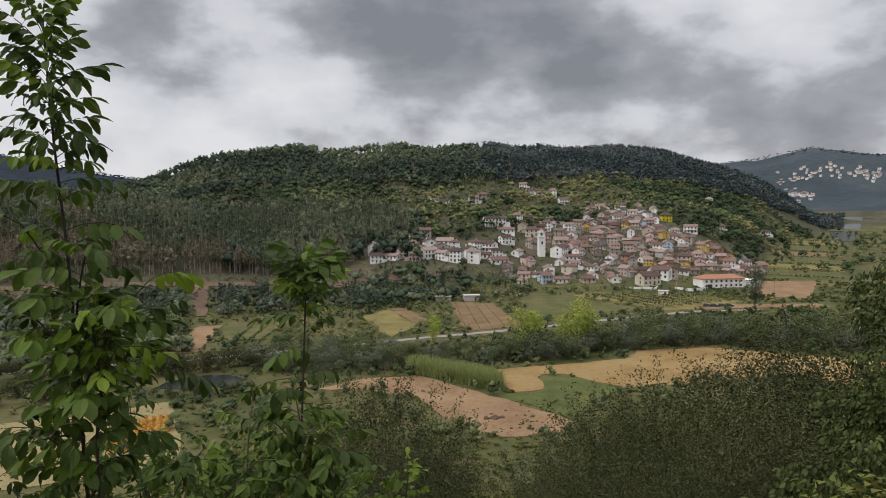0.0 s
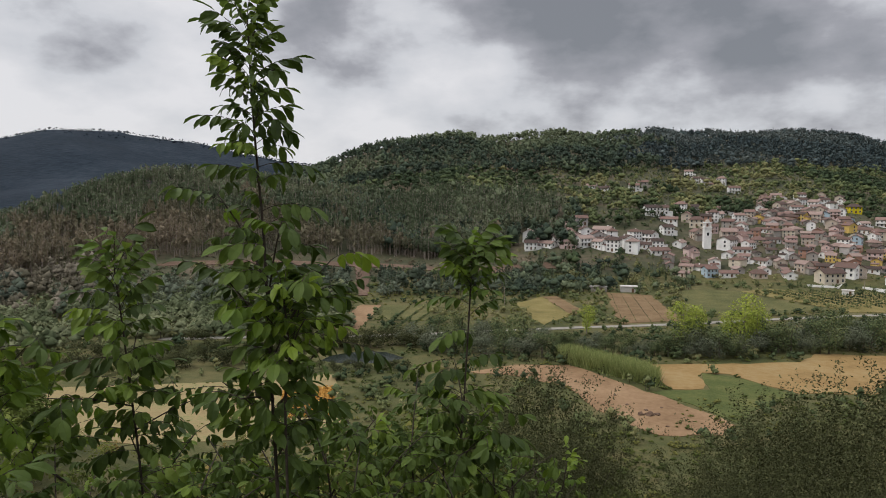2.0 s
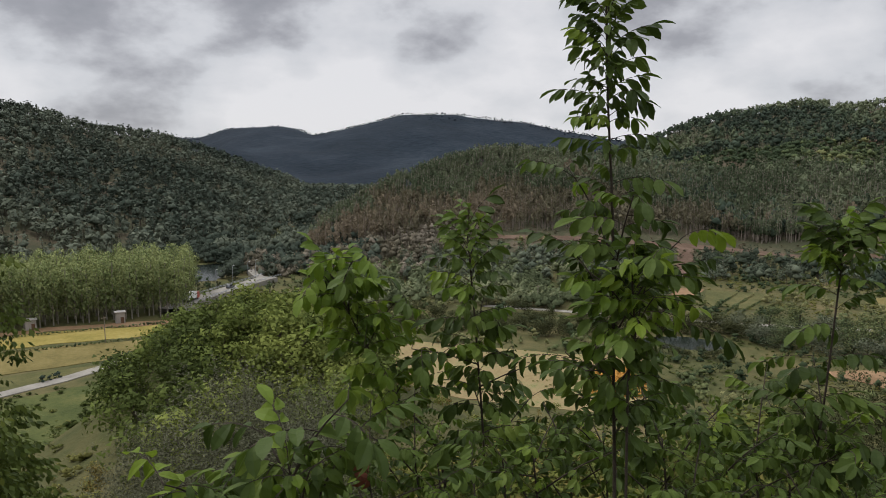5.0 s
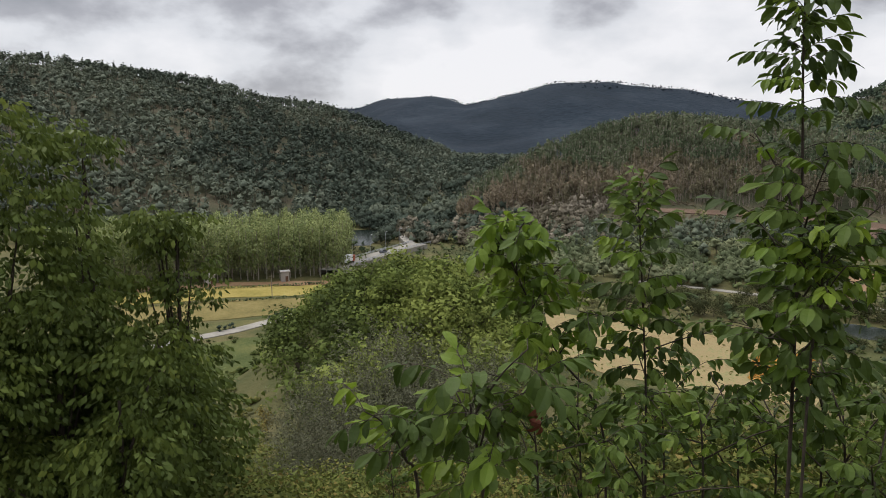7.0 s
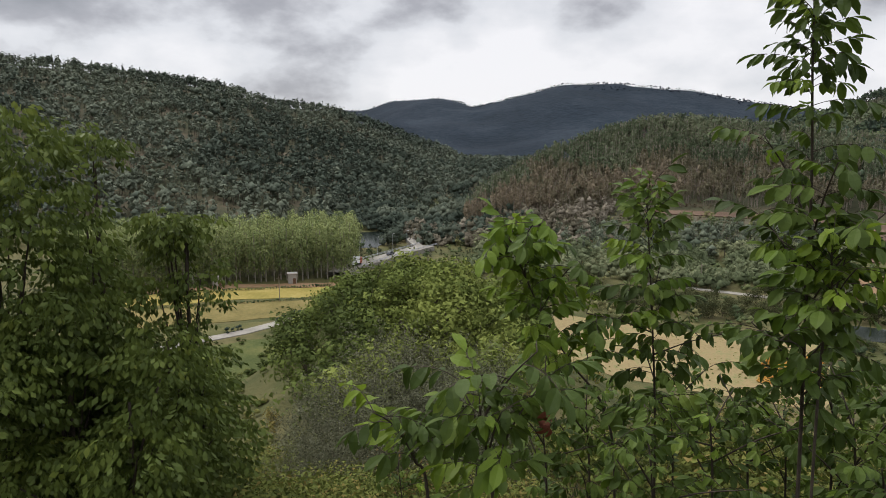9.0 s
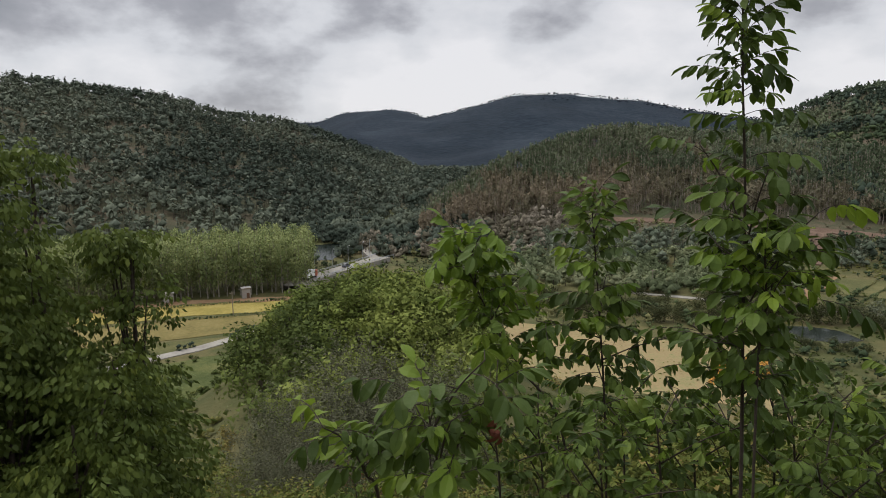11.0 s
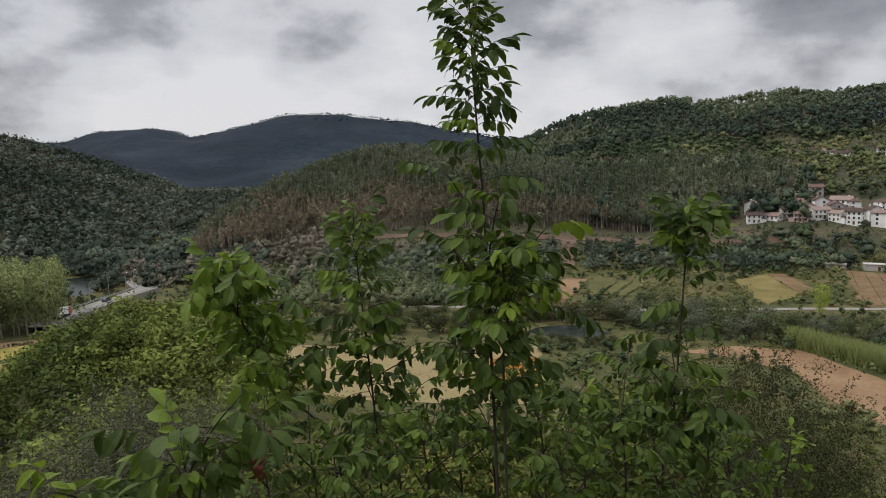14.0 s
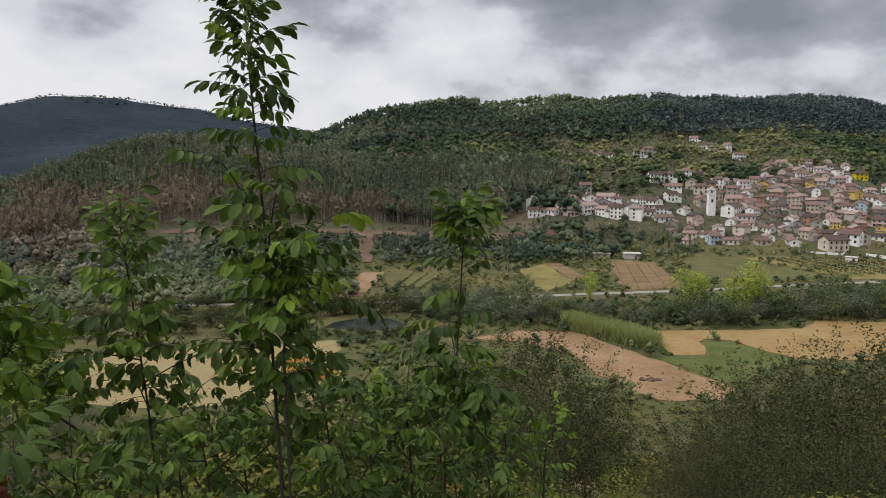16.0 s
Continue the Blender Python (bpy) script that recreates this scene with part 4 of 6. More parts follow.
HOUSES = [
    house("white plastered house with clay tile roof", 10, 8, 2, M_WHITE, wing=1),
    house("white plastered three-storey house with clay tile roof", 9, 8.5, 3, M_WHITE, hip=3.0),
    house("cream plastered house with hipped clay tile roof", 11, 9, 2, M_CREAM, hip=3.5),
    house("old grey stone house with clay tile roof", 9, 7, 2, M_STONE, chimney=False, cols=2, wing=1),
    house("low stone outbuilding with clay tile roof", 8, 6, 1, M_STONE, chimney=False, cols=2),
    house("pale pink plastered house with clay tile roof", 10, 8, 2, M_PINK, balcony=True, wing=-1),
    house("ochre yellow plastered house with clay tile roof", 9, 8, 2, M_OCHRE, wing=1),
    house("bare brick house with clay tile roof", 8, 7, 2, M_BRICK, cols=2),
    house("white house with balcony and clay tile roof", 12, 8, 2, M_WHITE, balcony=True, cols=4),
    house("low cream house with clay tile roof", 11, 7, 1, M_CREAM, wing=-1),
    house("pale blue plastered house with clay tile roof", 9, 8, 2, M_BLUE),
    house("white low house with long clay tile roof", 14, 7.5, 1, M_WHITE, cols=4),
    house("beige plastered house with clay tile roof", 10, 9, 2, M_BEIGE, wing=1),
    house("grey weathered house with clay tile roof", 9, 8, 2, M_GREYWALL, chimney=False, cols=2, wing=-1),
    house("low beige house with wide clay tile roof", 10, 9, 1, M_BEIGE, hip=3.0),
    house("low brick barn with clay tile roof", 9, 8, 1, M_BRICK, chimney=False, cols=2),
]
PALE, OLD, MIXED = [0, 8, 2, 12, 0, 13, 1, 8, 5, 0, 11], [3, 4, 9, 12, 13, 14, 15, 5, 0, 11, 7, 4, 14, 2, 3, 15, 0, 9, 12, 4, 14, 11, 10, 6], [0, 0, 8, 11, 1, 5, 12, 3]
# quarters of the village: azimuths, near and far radii, spacing, kinds of house, scale
QUARTERS = [
    ([-6.2, -1, 4.6], [434, 432, 434], [458, 462, 464], 8.3, PALE, 0.92),
    ([4.4, 7, 9.6], [452, 446, 446], [520, 540, 540], 17.0, MIXED, 0.88),
    ([5.0, 8, 10.5], [405, 407, 412], [436, 436, 440], 9.4, OLD, 0.8),
    ([9.4, 12, 14, 16.5, 18, 20, 22, 24.8], [416, 411, 413, 420, 428, 456, 478, 500], [560, 600, 600, 590, 570, 560, 545, 560], 9.0, OLD, 0.8),
    ([11.5, 14, 17.2], [606, 606, 600], [655, 690, 690], 13.0, MIXED, 0.9),
]
# spots kept free for the buildings set by hand: azimuth, radius, clearance
KEEP = [(21.7, 428, 26), (7.9, 470, 14), (17.7, 640, 12), (16.0, 415, 14), (9.4, 474, 11), (17.3, 425, 9)]


def settle(seed, tries):
    """Places for houses, quarter by quarter, kept apart."""
    rng = np.random.RandomState(seed)
    got = []
    for az, r0, r1, gap, kinds, scale in QUARTERS:
        for _ in range(tries):
            A, r = rng.uniform(az[0], az[-1]), math.sqrt(rng.uniform(400**2, 700**2))
            if not edge(A, az, r0) < r < edge(A, az, r1):
                continue
            x, y = polar(A, r)
            if any(math.hypot(x - polar(a, q)[0], y - polar(a, q)[1]) < c for a, q, c in KEEP):
                continue
            if all((x - p[2]) ** 2 + (y - p[3]) ** 2 > gap * gap for p in got):
                got.append((A, r, x, y, kinds[rng.randint(len(kinds))], scale * rng.uniform(0.85, 1.12)))
    return got


rng = np.random.RandomState(5)
TOWN = settle(3, 6000)
OUTLYING = [(8, -0.2, 607), (0, -1.0, 620), (0, 2.3, 625), (3, 3.0, 646), (8, 3.7, 520), (0, 4.5, 530), (1, 5.9, 563), (13, 6.8, 576), (11, 8.4, 557), (0, 9.0, 577), (8, 7.0, 750), (0, 7.6, 747), (11, 8.2, 733), (1, 8.8, 746), (8, 9.7, 699), (0, 6.4, 796), (11, 12.1, 681), (0, 12.6, 675), (1, 20.9, 848), (0, 21.6, 626), (8, 19.6, 594), (0, 24.9, 809), (13, -1.8, 485), (9, -4.2, 477), (14, -3.1, 478), (2, 7.1, 519), (7, 7.8, 530), (15, 13.2, 578), (15, 13.8, 571)]
used = set()
for A, r, k, scale, turn in [(A, r, k, q, rng.normal(0, 24) + rng.choice([0, 0, 90, -90])) for A, r, x, y, k, q in TOWN] + [(A, r, k, 0.95, rng.normal(0, 15)) for k, A, r in OUTLYING]:
    o = HOUSES[k] if k not in used else stand_copy(HOUSES[k], A, r)
    used.add(k)
    put(o, A, r, turn)
    o.matrix_basis = o.matrix_basis @ Matrix.Diagonal((scale, scale * rng.uniform(0.9, 1.1), scale, 1))
for k, h in enumerate(HOUSES):
    if k not in used:
        put(h, 3 + k, 440)
put(house("bright yellow house on the slope", 10, 9, 2, M_LEMON, hip=3), 17.7, 640, 20)
put(house("large cream gabled house beside fields", 13, 9, 2, M_CREAM, cols=4), 16.4, 414, 38)
put(house("white two-storey house with clay tile roof", 11, 9, 2, M_WHITE), 17.5, 430, -20)


def hall():
    top = new("hall")
    tagged(top, "long white hall with orange tile roof", "hall")
    bm = bmesh.new()
    block(bm, -13, 13, -5.5, 5.5, -2, 5.6)
    block(bm, 13, 25, -3.5, 3.5, -2, 4.2)
    part("wall", bm, M_WHITE, top)
    bm = bmesh.new()
    gable_roof(bm, 26, 11, 5.6, 2.0, hip=4.0)
    part("roof", bm, M_NEWTILE, top, "orange tile roof")
    bm = bmesh.new()
    block(bm, 12.8, 25.3, -3.8, 3.8, 4.2, 4.45)
    part("flat_roof", bm, M_WHITE, top)
    bm = bmesh.new()
    block(bm, -13.06, -12.9, -5.5, 5.5, -1, 0.5)
    block(bm, -13.06, 13.0, -5.56, -5.4, -1, 0.5)
    part("plinth", bm, M_STONE, top, "dark grey plinth")
    w = None
    for z in (1.8, 4.3):
        for k in range(8):
            if w is None:
                o = w = part("window", window_bm(1.1, 1.1), [M_FRAME, M_GLASS], top)
            else:
                o = new("window", w.data)
                o.parent = top
            o.location = (-11 + k * 3.1, -5.5, z)
    bm = bmesh.new()
    block(bm, -1.3, 1.3, -0.06, 0.05, 0, 2.6)
    part("door", bm, M_GLASS, top, "dark glazed door").location = (-9, -5.52, 0)
    return top


put(hall(), 21.7, 428, 32)


def church():
    top = new("church_tower")
    tagged(top, "slim white church bell tower with pointed cap", "church tower")
    bm = bmesh.new()
    block(bm, -2.2, 2.2, -2.2, 2.2, -3, 13)
    block(bm, -2.5, 2.5, -2.5, 2.5, 13, 13.5)
    for x in (-2.0, 1.2):
        for y in (-2.0, 1.2):
            block(bm, x, x + 0.8, y, y + 0.8, 13.5, 16)
    block(bm, -2.3, 2.3, -2.3, 2.3, 16, 16.5)
    part("wall", bm, M_WHITE, top)
    bm = bmesh.new()
    bmesh.ops.create_cone(bm, cap_ends=True, segments=8, radius1=2.1, radius2=0.1, depth=2.2, matrix=pose(0, 0, 17.6))
    part("spire", bm, M_STONE, top)
    bm = bmesh.new()
    bmesh.ops.create_cone(bm, cap_ends=True, segments=12, radius1=0.7, radius2=0.25, depth=1.2, matrix=pose(0, 0, 14.9))
    part("bell", bm, M_DOOR, top)
    bm = bmesh.new()
    block(bm, -0.6, 0.6, -0.05, 0.05, 0, 2.0)
    part("window", bm, M_GLASS, top).location = (0, -2.22, 8)
    return top


put(church(), 7.9, 470, 15)
nave = house("white church nave with clay tile roof", 16, 9, 2, M_WHITE, cols=4)
put(nave, 9.4, 474, 70)


def shed(label, w, d, h, mat):
    top = new("shed")
    tagged(top, label, "shed")
    bm = bmesh.new()
    block(bm, -w / 2, w / 2, -d / 2, d / 2, -1, h)
    part("wall", bm, mat, top)
    bm = bmesh.new()
    vs = block(bm, -w / 2 - 0.3, w / 2 + 0.3, -d / 2 - 0.3, d / 2 + 0.3, h, h + 0.18)
    part("roof", bm, M_FRAME, top, "pale sheet roof")
    bm = bmesh.new()
    block(bm, -0.5, 0.5, -0.05, 0.03, 0, 2.0)
    part("door", bm, M_DOOR, top).location = (w * 0.2, -d / 2, 0)
    return top


put(shed("small pale concrete shed beside a field", 8, 5, 2.8, M_FRAME), 2.1, 352, 8)
put(shed("low white roofed shed beside bushes", 8, 4, 2.4, M_STONE), -0.3, 350, -6)
put(shed("small white hut beside a hedge", 5, 4, 2.3, M_WHITE), 17.6, 385)
put(shed("small pale hut at the field edge", 2.8, 2.6, 3.6, M_STONE), -65.1, 243, 5)
put(shed("small grey hut under poplars", 3, 3, 3.2, M_STONE), -71.0, 246, 5)
far_house = house("far white house on a hillside", 8.5, 7, 2, M_WHITE, chimney=False, cols=2, group="far houses")
put(far_house, 27.3, 2300)
rng = np.random.RandomState(8)
for k in range(95):
    if k < 68:
        A = 25.6 + 6.6 * rng.rand()
        r = 2300 + 6 * (A - 25.6) + rng.normal(0, 22)
    else:
        r = rng.uniform(1975, 2235)
        A = 27.5 - 0.003 * (r - 1975) + rng.normal(0, 0.35)
    stand_copy(far_house, A, r, rng.uniform(-50, 50))


# ---------------------------------------------------------------- trees of the valley
def make_tree(label, kind, height, n, seed, m_leaf, m_wood=M_BARK, spread=1.0, group="", name="tree", category="tree", aspect=0.6):
    """A tree or shrub of its own: trunk with limbs, and a crown of loose leaf clumps."""
    wood, leaves, facing = tree_form(kind, n, seed, 6, aspect)
    s = np.array([height * spread, height * spread, height])
    rng = np.random.RandomState(seed + 1)
    # tone is random, with light from above put in: paler towards the top
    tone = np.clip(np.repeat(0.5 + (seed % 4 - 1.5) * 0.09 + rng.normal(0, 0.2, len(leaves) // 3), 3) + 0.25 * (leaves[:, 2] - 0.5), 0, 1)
    top = new(name)
    tagged(top, label, category, group)
    me = soup_mesh("trunk", wood * s, np.zeros((0, 3)), m_wood, m_leaf, np.full(len(wood), 0.5))
    t = new("trunk", me)
    t.parent = top
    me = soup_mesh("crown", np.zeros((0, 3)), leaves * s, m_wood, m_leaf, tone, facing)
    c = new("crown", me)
    c.parent = top
    return top


def grove(forms, spots, seed, up=-0.1):
    """Stands trees at the spots (azimuth, radius, scale), each form once and then copies."""
    rng = np.random.RandomState(seed)
    for k, (A, r, s) in enumerate(spots):
        f = forms[k % len(forms)]
        x, y = polar(A, r)
        m = pose(x, y, float(ground_z(x, y)) + up, 0, 0, rng.uniform(0, 360))
        o = f if k < len(forms) else copy_thing(f, m)
        o.matrix_basis = m @ Matrix.Diagonal((s * rng.uniform(0.9, 1.1), s * rng.uniform(0.9, 1.1), s, 1))


def ring_spots(a0, a1, rfun, n, seed, s0=0.8, s1=1.2, jr=6.0):
    rng = np.random.RandomState(seed)
    return [(A := a0 + (a1 - a0) * (k + rng.uniform(0.1, 0.9)) / n, rfun(A) + rng.uniform(-jr, jr), rng.uniform(s0, s1)) for k in range(n)]


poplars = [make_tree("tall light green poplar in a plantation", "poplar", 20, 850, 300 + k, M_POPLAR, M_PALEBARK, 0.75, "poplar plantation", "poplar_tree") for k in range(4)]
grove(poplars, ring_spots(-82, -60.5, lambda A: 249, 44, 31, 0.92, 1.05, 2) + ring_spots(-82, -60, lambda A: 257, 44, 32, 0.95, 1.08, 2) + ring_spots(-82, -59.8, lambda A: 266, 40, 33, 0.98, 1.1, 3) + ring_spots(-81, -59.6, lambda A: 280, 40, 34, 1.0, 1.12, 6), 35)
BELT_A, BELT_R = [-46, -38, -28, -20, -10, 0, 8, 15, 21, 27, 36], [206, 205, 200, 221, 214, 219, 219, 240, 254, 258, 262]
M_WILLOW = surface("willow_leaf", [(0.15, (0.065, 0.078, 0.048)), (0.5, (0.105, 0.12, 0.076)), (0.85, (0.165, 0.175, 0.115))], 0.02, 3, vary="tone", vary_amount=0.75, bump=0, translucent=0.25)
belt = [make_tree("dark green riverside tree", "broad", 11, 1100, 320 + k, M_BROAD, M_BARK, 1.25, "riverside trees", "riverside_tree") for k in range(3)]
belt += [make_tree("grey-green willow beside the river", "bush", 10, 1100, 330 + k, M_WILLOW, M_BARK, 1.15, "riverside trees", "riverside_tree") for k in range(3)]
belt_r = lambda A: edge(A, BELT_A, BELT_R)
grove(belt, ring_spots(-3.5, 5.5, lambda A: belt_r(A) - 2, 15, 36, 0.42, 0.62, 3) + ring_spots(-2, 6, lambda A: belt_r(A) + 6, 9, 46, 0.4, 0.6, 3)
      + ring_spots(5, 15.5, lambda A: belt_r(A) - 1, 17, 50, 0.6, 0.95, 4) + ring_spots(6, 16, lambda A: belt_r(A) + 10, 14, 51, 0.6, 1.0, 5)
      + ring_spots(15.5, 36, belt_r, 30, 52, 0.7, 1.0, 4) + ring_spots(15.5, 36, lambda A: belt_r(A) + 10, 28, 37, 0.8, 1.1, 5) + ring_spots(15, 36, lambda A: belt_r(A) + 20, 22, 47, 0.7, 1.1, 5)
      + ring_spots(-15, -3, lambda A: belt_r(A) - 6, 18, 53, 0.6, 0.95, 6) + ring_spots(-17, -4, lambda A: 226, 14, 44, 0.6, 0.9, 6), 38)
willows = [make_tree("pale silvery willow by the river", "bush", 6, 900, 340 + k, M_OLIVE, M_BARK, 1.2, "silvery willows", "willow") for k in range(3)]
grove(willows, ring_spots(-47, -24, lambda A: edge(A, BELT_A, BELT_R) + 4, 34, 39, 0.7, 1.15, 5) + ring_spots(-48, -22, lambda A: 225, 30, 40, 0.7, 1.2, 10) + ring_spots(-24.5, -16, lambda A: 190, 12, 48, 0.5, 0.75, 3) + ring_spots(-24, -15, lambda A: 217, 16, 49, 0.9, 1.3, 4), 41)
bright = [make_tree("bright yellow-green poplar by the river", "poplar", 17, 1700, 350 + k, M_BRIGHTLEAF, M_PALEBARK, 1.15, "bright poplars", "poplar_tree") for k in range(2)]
grove(bright, [(6.4, 224, 0.95), (10.8, 232, 1.1), (7.3, 228, 0.85), (-1.2, 240, 0.65), (11.7, 236, 0.85), (9.9, 230, 0.8)], 42)
lone = make_tree("slim dark green poplar by the road", "poplar", 21, 4200, 360, M_PINE, M_BARK, 1.1)
grove([lone], [(24.3, 345, 1.0)], 43)
rng = np.random.RandomState(61)
spots_ = []
for A, r, x, y, *_ in TOWN:
    if rng.rand() < 0.4:
        spots_.append((A + rng.choice([-1, 1]) * 7.5 / r * 57.3, r - rng.uniform(4, 8), rng.uniform(0.25, 0.6)))
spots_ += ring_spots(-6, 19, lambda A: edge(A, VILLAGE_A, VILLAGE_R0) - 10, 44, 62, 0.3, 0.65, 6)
spots_ += ring_spots(-7, 7, lambda A: 384, 70, 63, 0.5, 1.1, 24)
spots_ += ring_spots(14, 24, lambda A: 395, 12, 64, 0.4, 0.8, 8)
places = np.array([polar(A, r) for A, r, q in spots_])
plant_wood("village_trees", "green garden trees among the village houses", places, 7 * np.array([q for _, _, q in spots_]), ["broad", "bush", "broad", "cone"], M_BROAD, 65, 160, tone_size=15)


def hedge_rows(name, label, rows, m_leaf, size, gap, seed):
    pts = []
    for (a0, r0), (a1, r1) in rows:
        p, q = Vector(polar(a0, r0)), Vector(polar(a1, r1))
        k = max(2, int((q - p).length / gap))
        pts += [tuple(p.lerp(q, i / k)) for i in range(k + 1)]
    pts = np.array(pts)
    return plant_wood(name, label, pts, sizes(len(pts), size * 0.8, size * 1.25, seed), ["bush"], m_leaf, seed, 40, tone_size=20)


hedge_rows("vine_rows", "low vine and hedge rows in front of the village", [((12.0 + 0.8 * k, 378 + 3 * k), (17.6 + 0.7 * k, 335 + 5 * k)) for k in range(9)], M_BROAD, 1.6, 1.5, 71)
hedge_rows("vine_rows", "green vine rows on a small plot", [((-18.2 + 1.2 * k, 246 + 3 * k), (-16 + 1.2 * k, 292)) for k in range(5)], M_BROAD, 1.3, 1.4, 72)
hedge_rows("furrow_rows", "sparse green tufts along furrows", [((0.7 + 0.8 * k, 343), (1.7 + 1.1 * k, 268 + 2 * k)) for k in range(4)], M_BROAD, 0.5, 2.2, 73)
hedge_rows("maize_rows", "ripe orange maize rows", [((-26.8 + 0.55 * k, 151), (-26.4 + 0.55 * k, 171)) for k in range(8)], M_MAIZE, 1.4, 0.9, 94)
hedge_rows("field_hedge", "dark green strip between yellow crops", [((-79, 219.5), (-61.6, 217)), ((-79, 241), (-62, 235))], M_BROAD, 1.2, 1.0, 75)
hedge_rows("lane_hedge", "clipped bushes along the lane", [((-66.5, 191), (-62, 206)), ((-70.5, 183), (-69.6, 184.5))], M_PINE, 1.8, 1.5, 76)
hedge_rows("far_terraces", "dark terrace hedges in the far valley", [((24.5, r), (30, r * 0.98)) for r in (512, 563, 615, 695, 768, 870)], M_BROAD, 2.2, 2.6, 77)
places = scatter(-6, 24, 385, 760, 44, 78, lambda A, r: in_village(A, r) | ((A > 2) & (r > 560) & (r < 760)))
plant_wood("garden_shrubs", "low green and brown garden shrubs between houses", places, sizes(len(places), 1.0, 3.4, 79), ["bush"], M_BROAD, 80, 26, tone_size=25)


M_TUFT = surface("meadow_tuft_leaf", [(0.12, (0.05, 0.066, 0.018)), (0.45, (0.085, 0.105, 0.027)), (0.85, (0.155, 0.15, 0.045))], 0.3, 3, vary="tone", vary_amount=0.75, bump=0, translucent=0.25)


def open_land(A, r):
    """Away from plots, roads and houses."""
    x, y = r * np.sin(np.radians(A)), r * np.cos(np.radians(A))
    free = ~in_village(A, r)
    for poly in PATCHES:
        inside = np.zeros(len(x), bool)
        for (x0, y0), (x1, y1) in zip(poly, np.roll(poly, -1, 0)):
            cross = (y0 > y) != (y1 > y)
            inside ^= cross & (x < (x1 - x0) * (y - y0) / (y1 - y0 + 1e-12) + x0)
        free &= ~inside
    for line, width in LANES:
        near2 = np.min((x[:, None] - line[None, :, 0]) ** 2 + (y[:, None] - line[None, :, 1]) ** 2, 1)
        free &= near2 > (width / 2 + (6 if width > 7 and width < 9 else 2.5)) ** 2
    return free


places = scatter(-56, 37, 138, 400, 33, 81, lambda A, r: open_land(A, r) & (r < edge(A, MAIN_A, MAIN_F)) & ((A > -46) | (r < 280)))
plant_wood("valley_shrubs", "green shrubs and small trees between plots", places, sizes(len(places), 1.2, 4.5, 82), ["bush", "bush", "broad"], M_BROAD, 83, 40, tone_size=30)
places = scatter(-84, -44, 128, 340, 60, 87, lambda A, r: open_land(A, r) & ((r > 292) | (A > -58)))
plant_wood("valley_shrubs", "low green shrubs near the bridge", places, sizes(len(places), 1.2, 5, 88), ["bush", "broad"], M_BROAD, 89, 90, tone_size=30)
places = scatter(-64, -45, 322, 450, 28, 96, lambda A, r: open_land(A, r) & (ground_z(r * np.sin(np.radians(A)), r * np.cos(np.radians(A))) < 8))
plant_wood("reservoir_wood", "dark trees round the reservoir", places, sizes(len(places), 6, 11, 97), ["broad", "bush"], M_DARKPINE, 98, 70, tone_size=30)
places = scatter(-60, -46, 150, 322, 14, 99, lambda A, r: r > 128)
plant_wood("verge_shrubs", "low pale shrubs below the bridge road", places, sizes(len(places), 0.6, 1.8, 100), ["bush"], M_SILVER, 101, 40, tone_size=25)
places = scatter(-78, -58, 32, 176, 9, 91, lambda A, r: open_land(A, r) | ((r > 90) & (r < 174)))
plant_wood("meadow_tufts", "rough green tufts on the open meadow", places, sizes(len(places), 0.4, 1.3, 92), ["bush"], M_TUFT, 93, 60, tone_size=20, wide=(1.0, 1.8))
places = scatter(-22, 36, 138, 262, 9, 117, open_land)
plant_wood("meadow_tufts", "dry and green grass tufts between the plots", places, sizes(len(places), 0.3, 1.1, 118), ["bush"], M_TUFT, 119, 22, tone_size=20, wide=(1.2, 2.2))
places = scatter(-24, 24, 262, 345, 12, 124, open_land)
plant_wood("meadow_tufts", "dry tufts and low shrubs below the village", places, sizes(len(places), 0.4, 2.0, 125), ["bush"], M_TUFT, 126, 26, tone_size=20, wide=(1.0, 1.8))
places = scatter(20, 37, 262, 480, 16, 127, open_land)
plant_wood("meadow_tufts", "dry tufts and low shrubs beside the yard", places, sizes(len(places), 0.5, 2.6, 128), ["bush"], M_TUFT, 129, 26, tone_size=20, wide=(1.0, 1.8))
places = scatter(-45, -23, 146, 192, 5, 141, lambda A, r: (r < 186 - 0.35 * np.abs(A + 34)) & (fbm(A, r / 4, 5, 2) > -0.12))
plant_wood("field_tufts", "low green tufts in a stubble field", places, sizes(len(places), 0.15, 0.5, 142), ["bush"], M_TUFT, 143, 12, tone_size=12, wide=(1.2, 2.4))
places = scatter(6, 20.5, 150, 200, 10, 111, lambda A, r: r < 172 + (A - 6) * 2.2)
plant_wood("meadow_tufts", "rough green tufts on the meadow wedge", places, sizes(len(places), 0.3, 1.3, 112), ["bush"], M_TUFT, 113, 30, tone_size=14, wide=(1.0, 1.8))
places = scatter(-8, 14, 55, 142, 7, 114)
plant_wood("meadow_tufts", "rough grass tufts at the foot of the slope", places, sizes(len(places), 0.4, 1.7, 115), ["bush"], M_TUFT, 116, 54, tone_size=14, wide=(1.0, 1.8))
places = scatter(-8, 7, 318, 405, 40, 84, lambda A, r: r > 318 + (A + 8) * 3)
plant_wood("slope_trees", "green trees on the bank below the village", places, sizes(len(places), 4, 9, 85), ["broad", "bush", "cone"], M_PINE, 86, 90, tone_size=30)

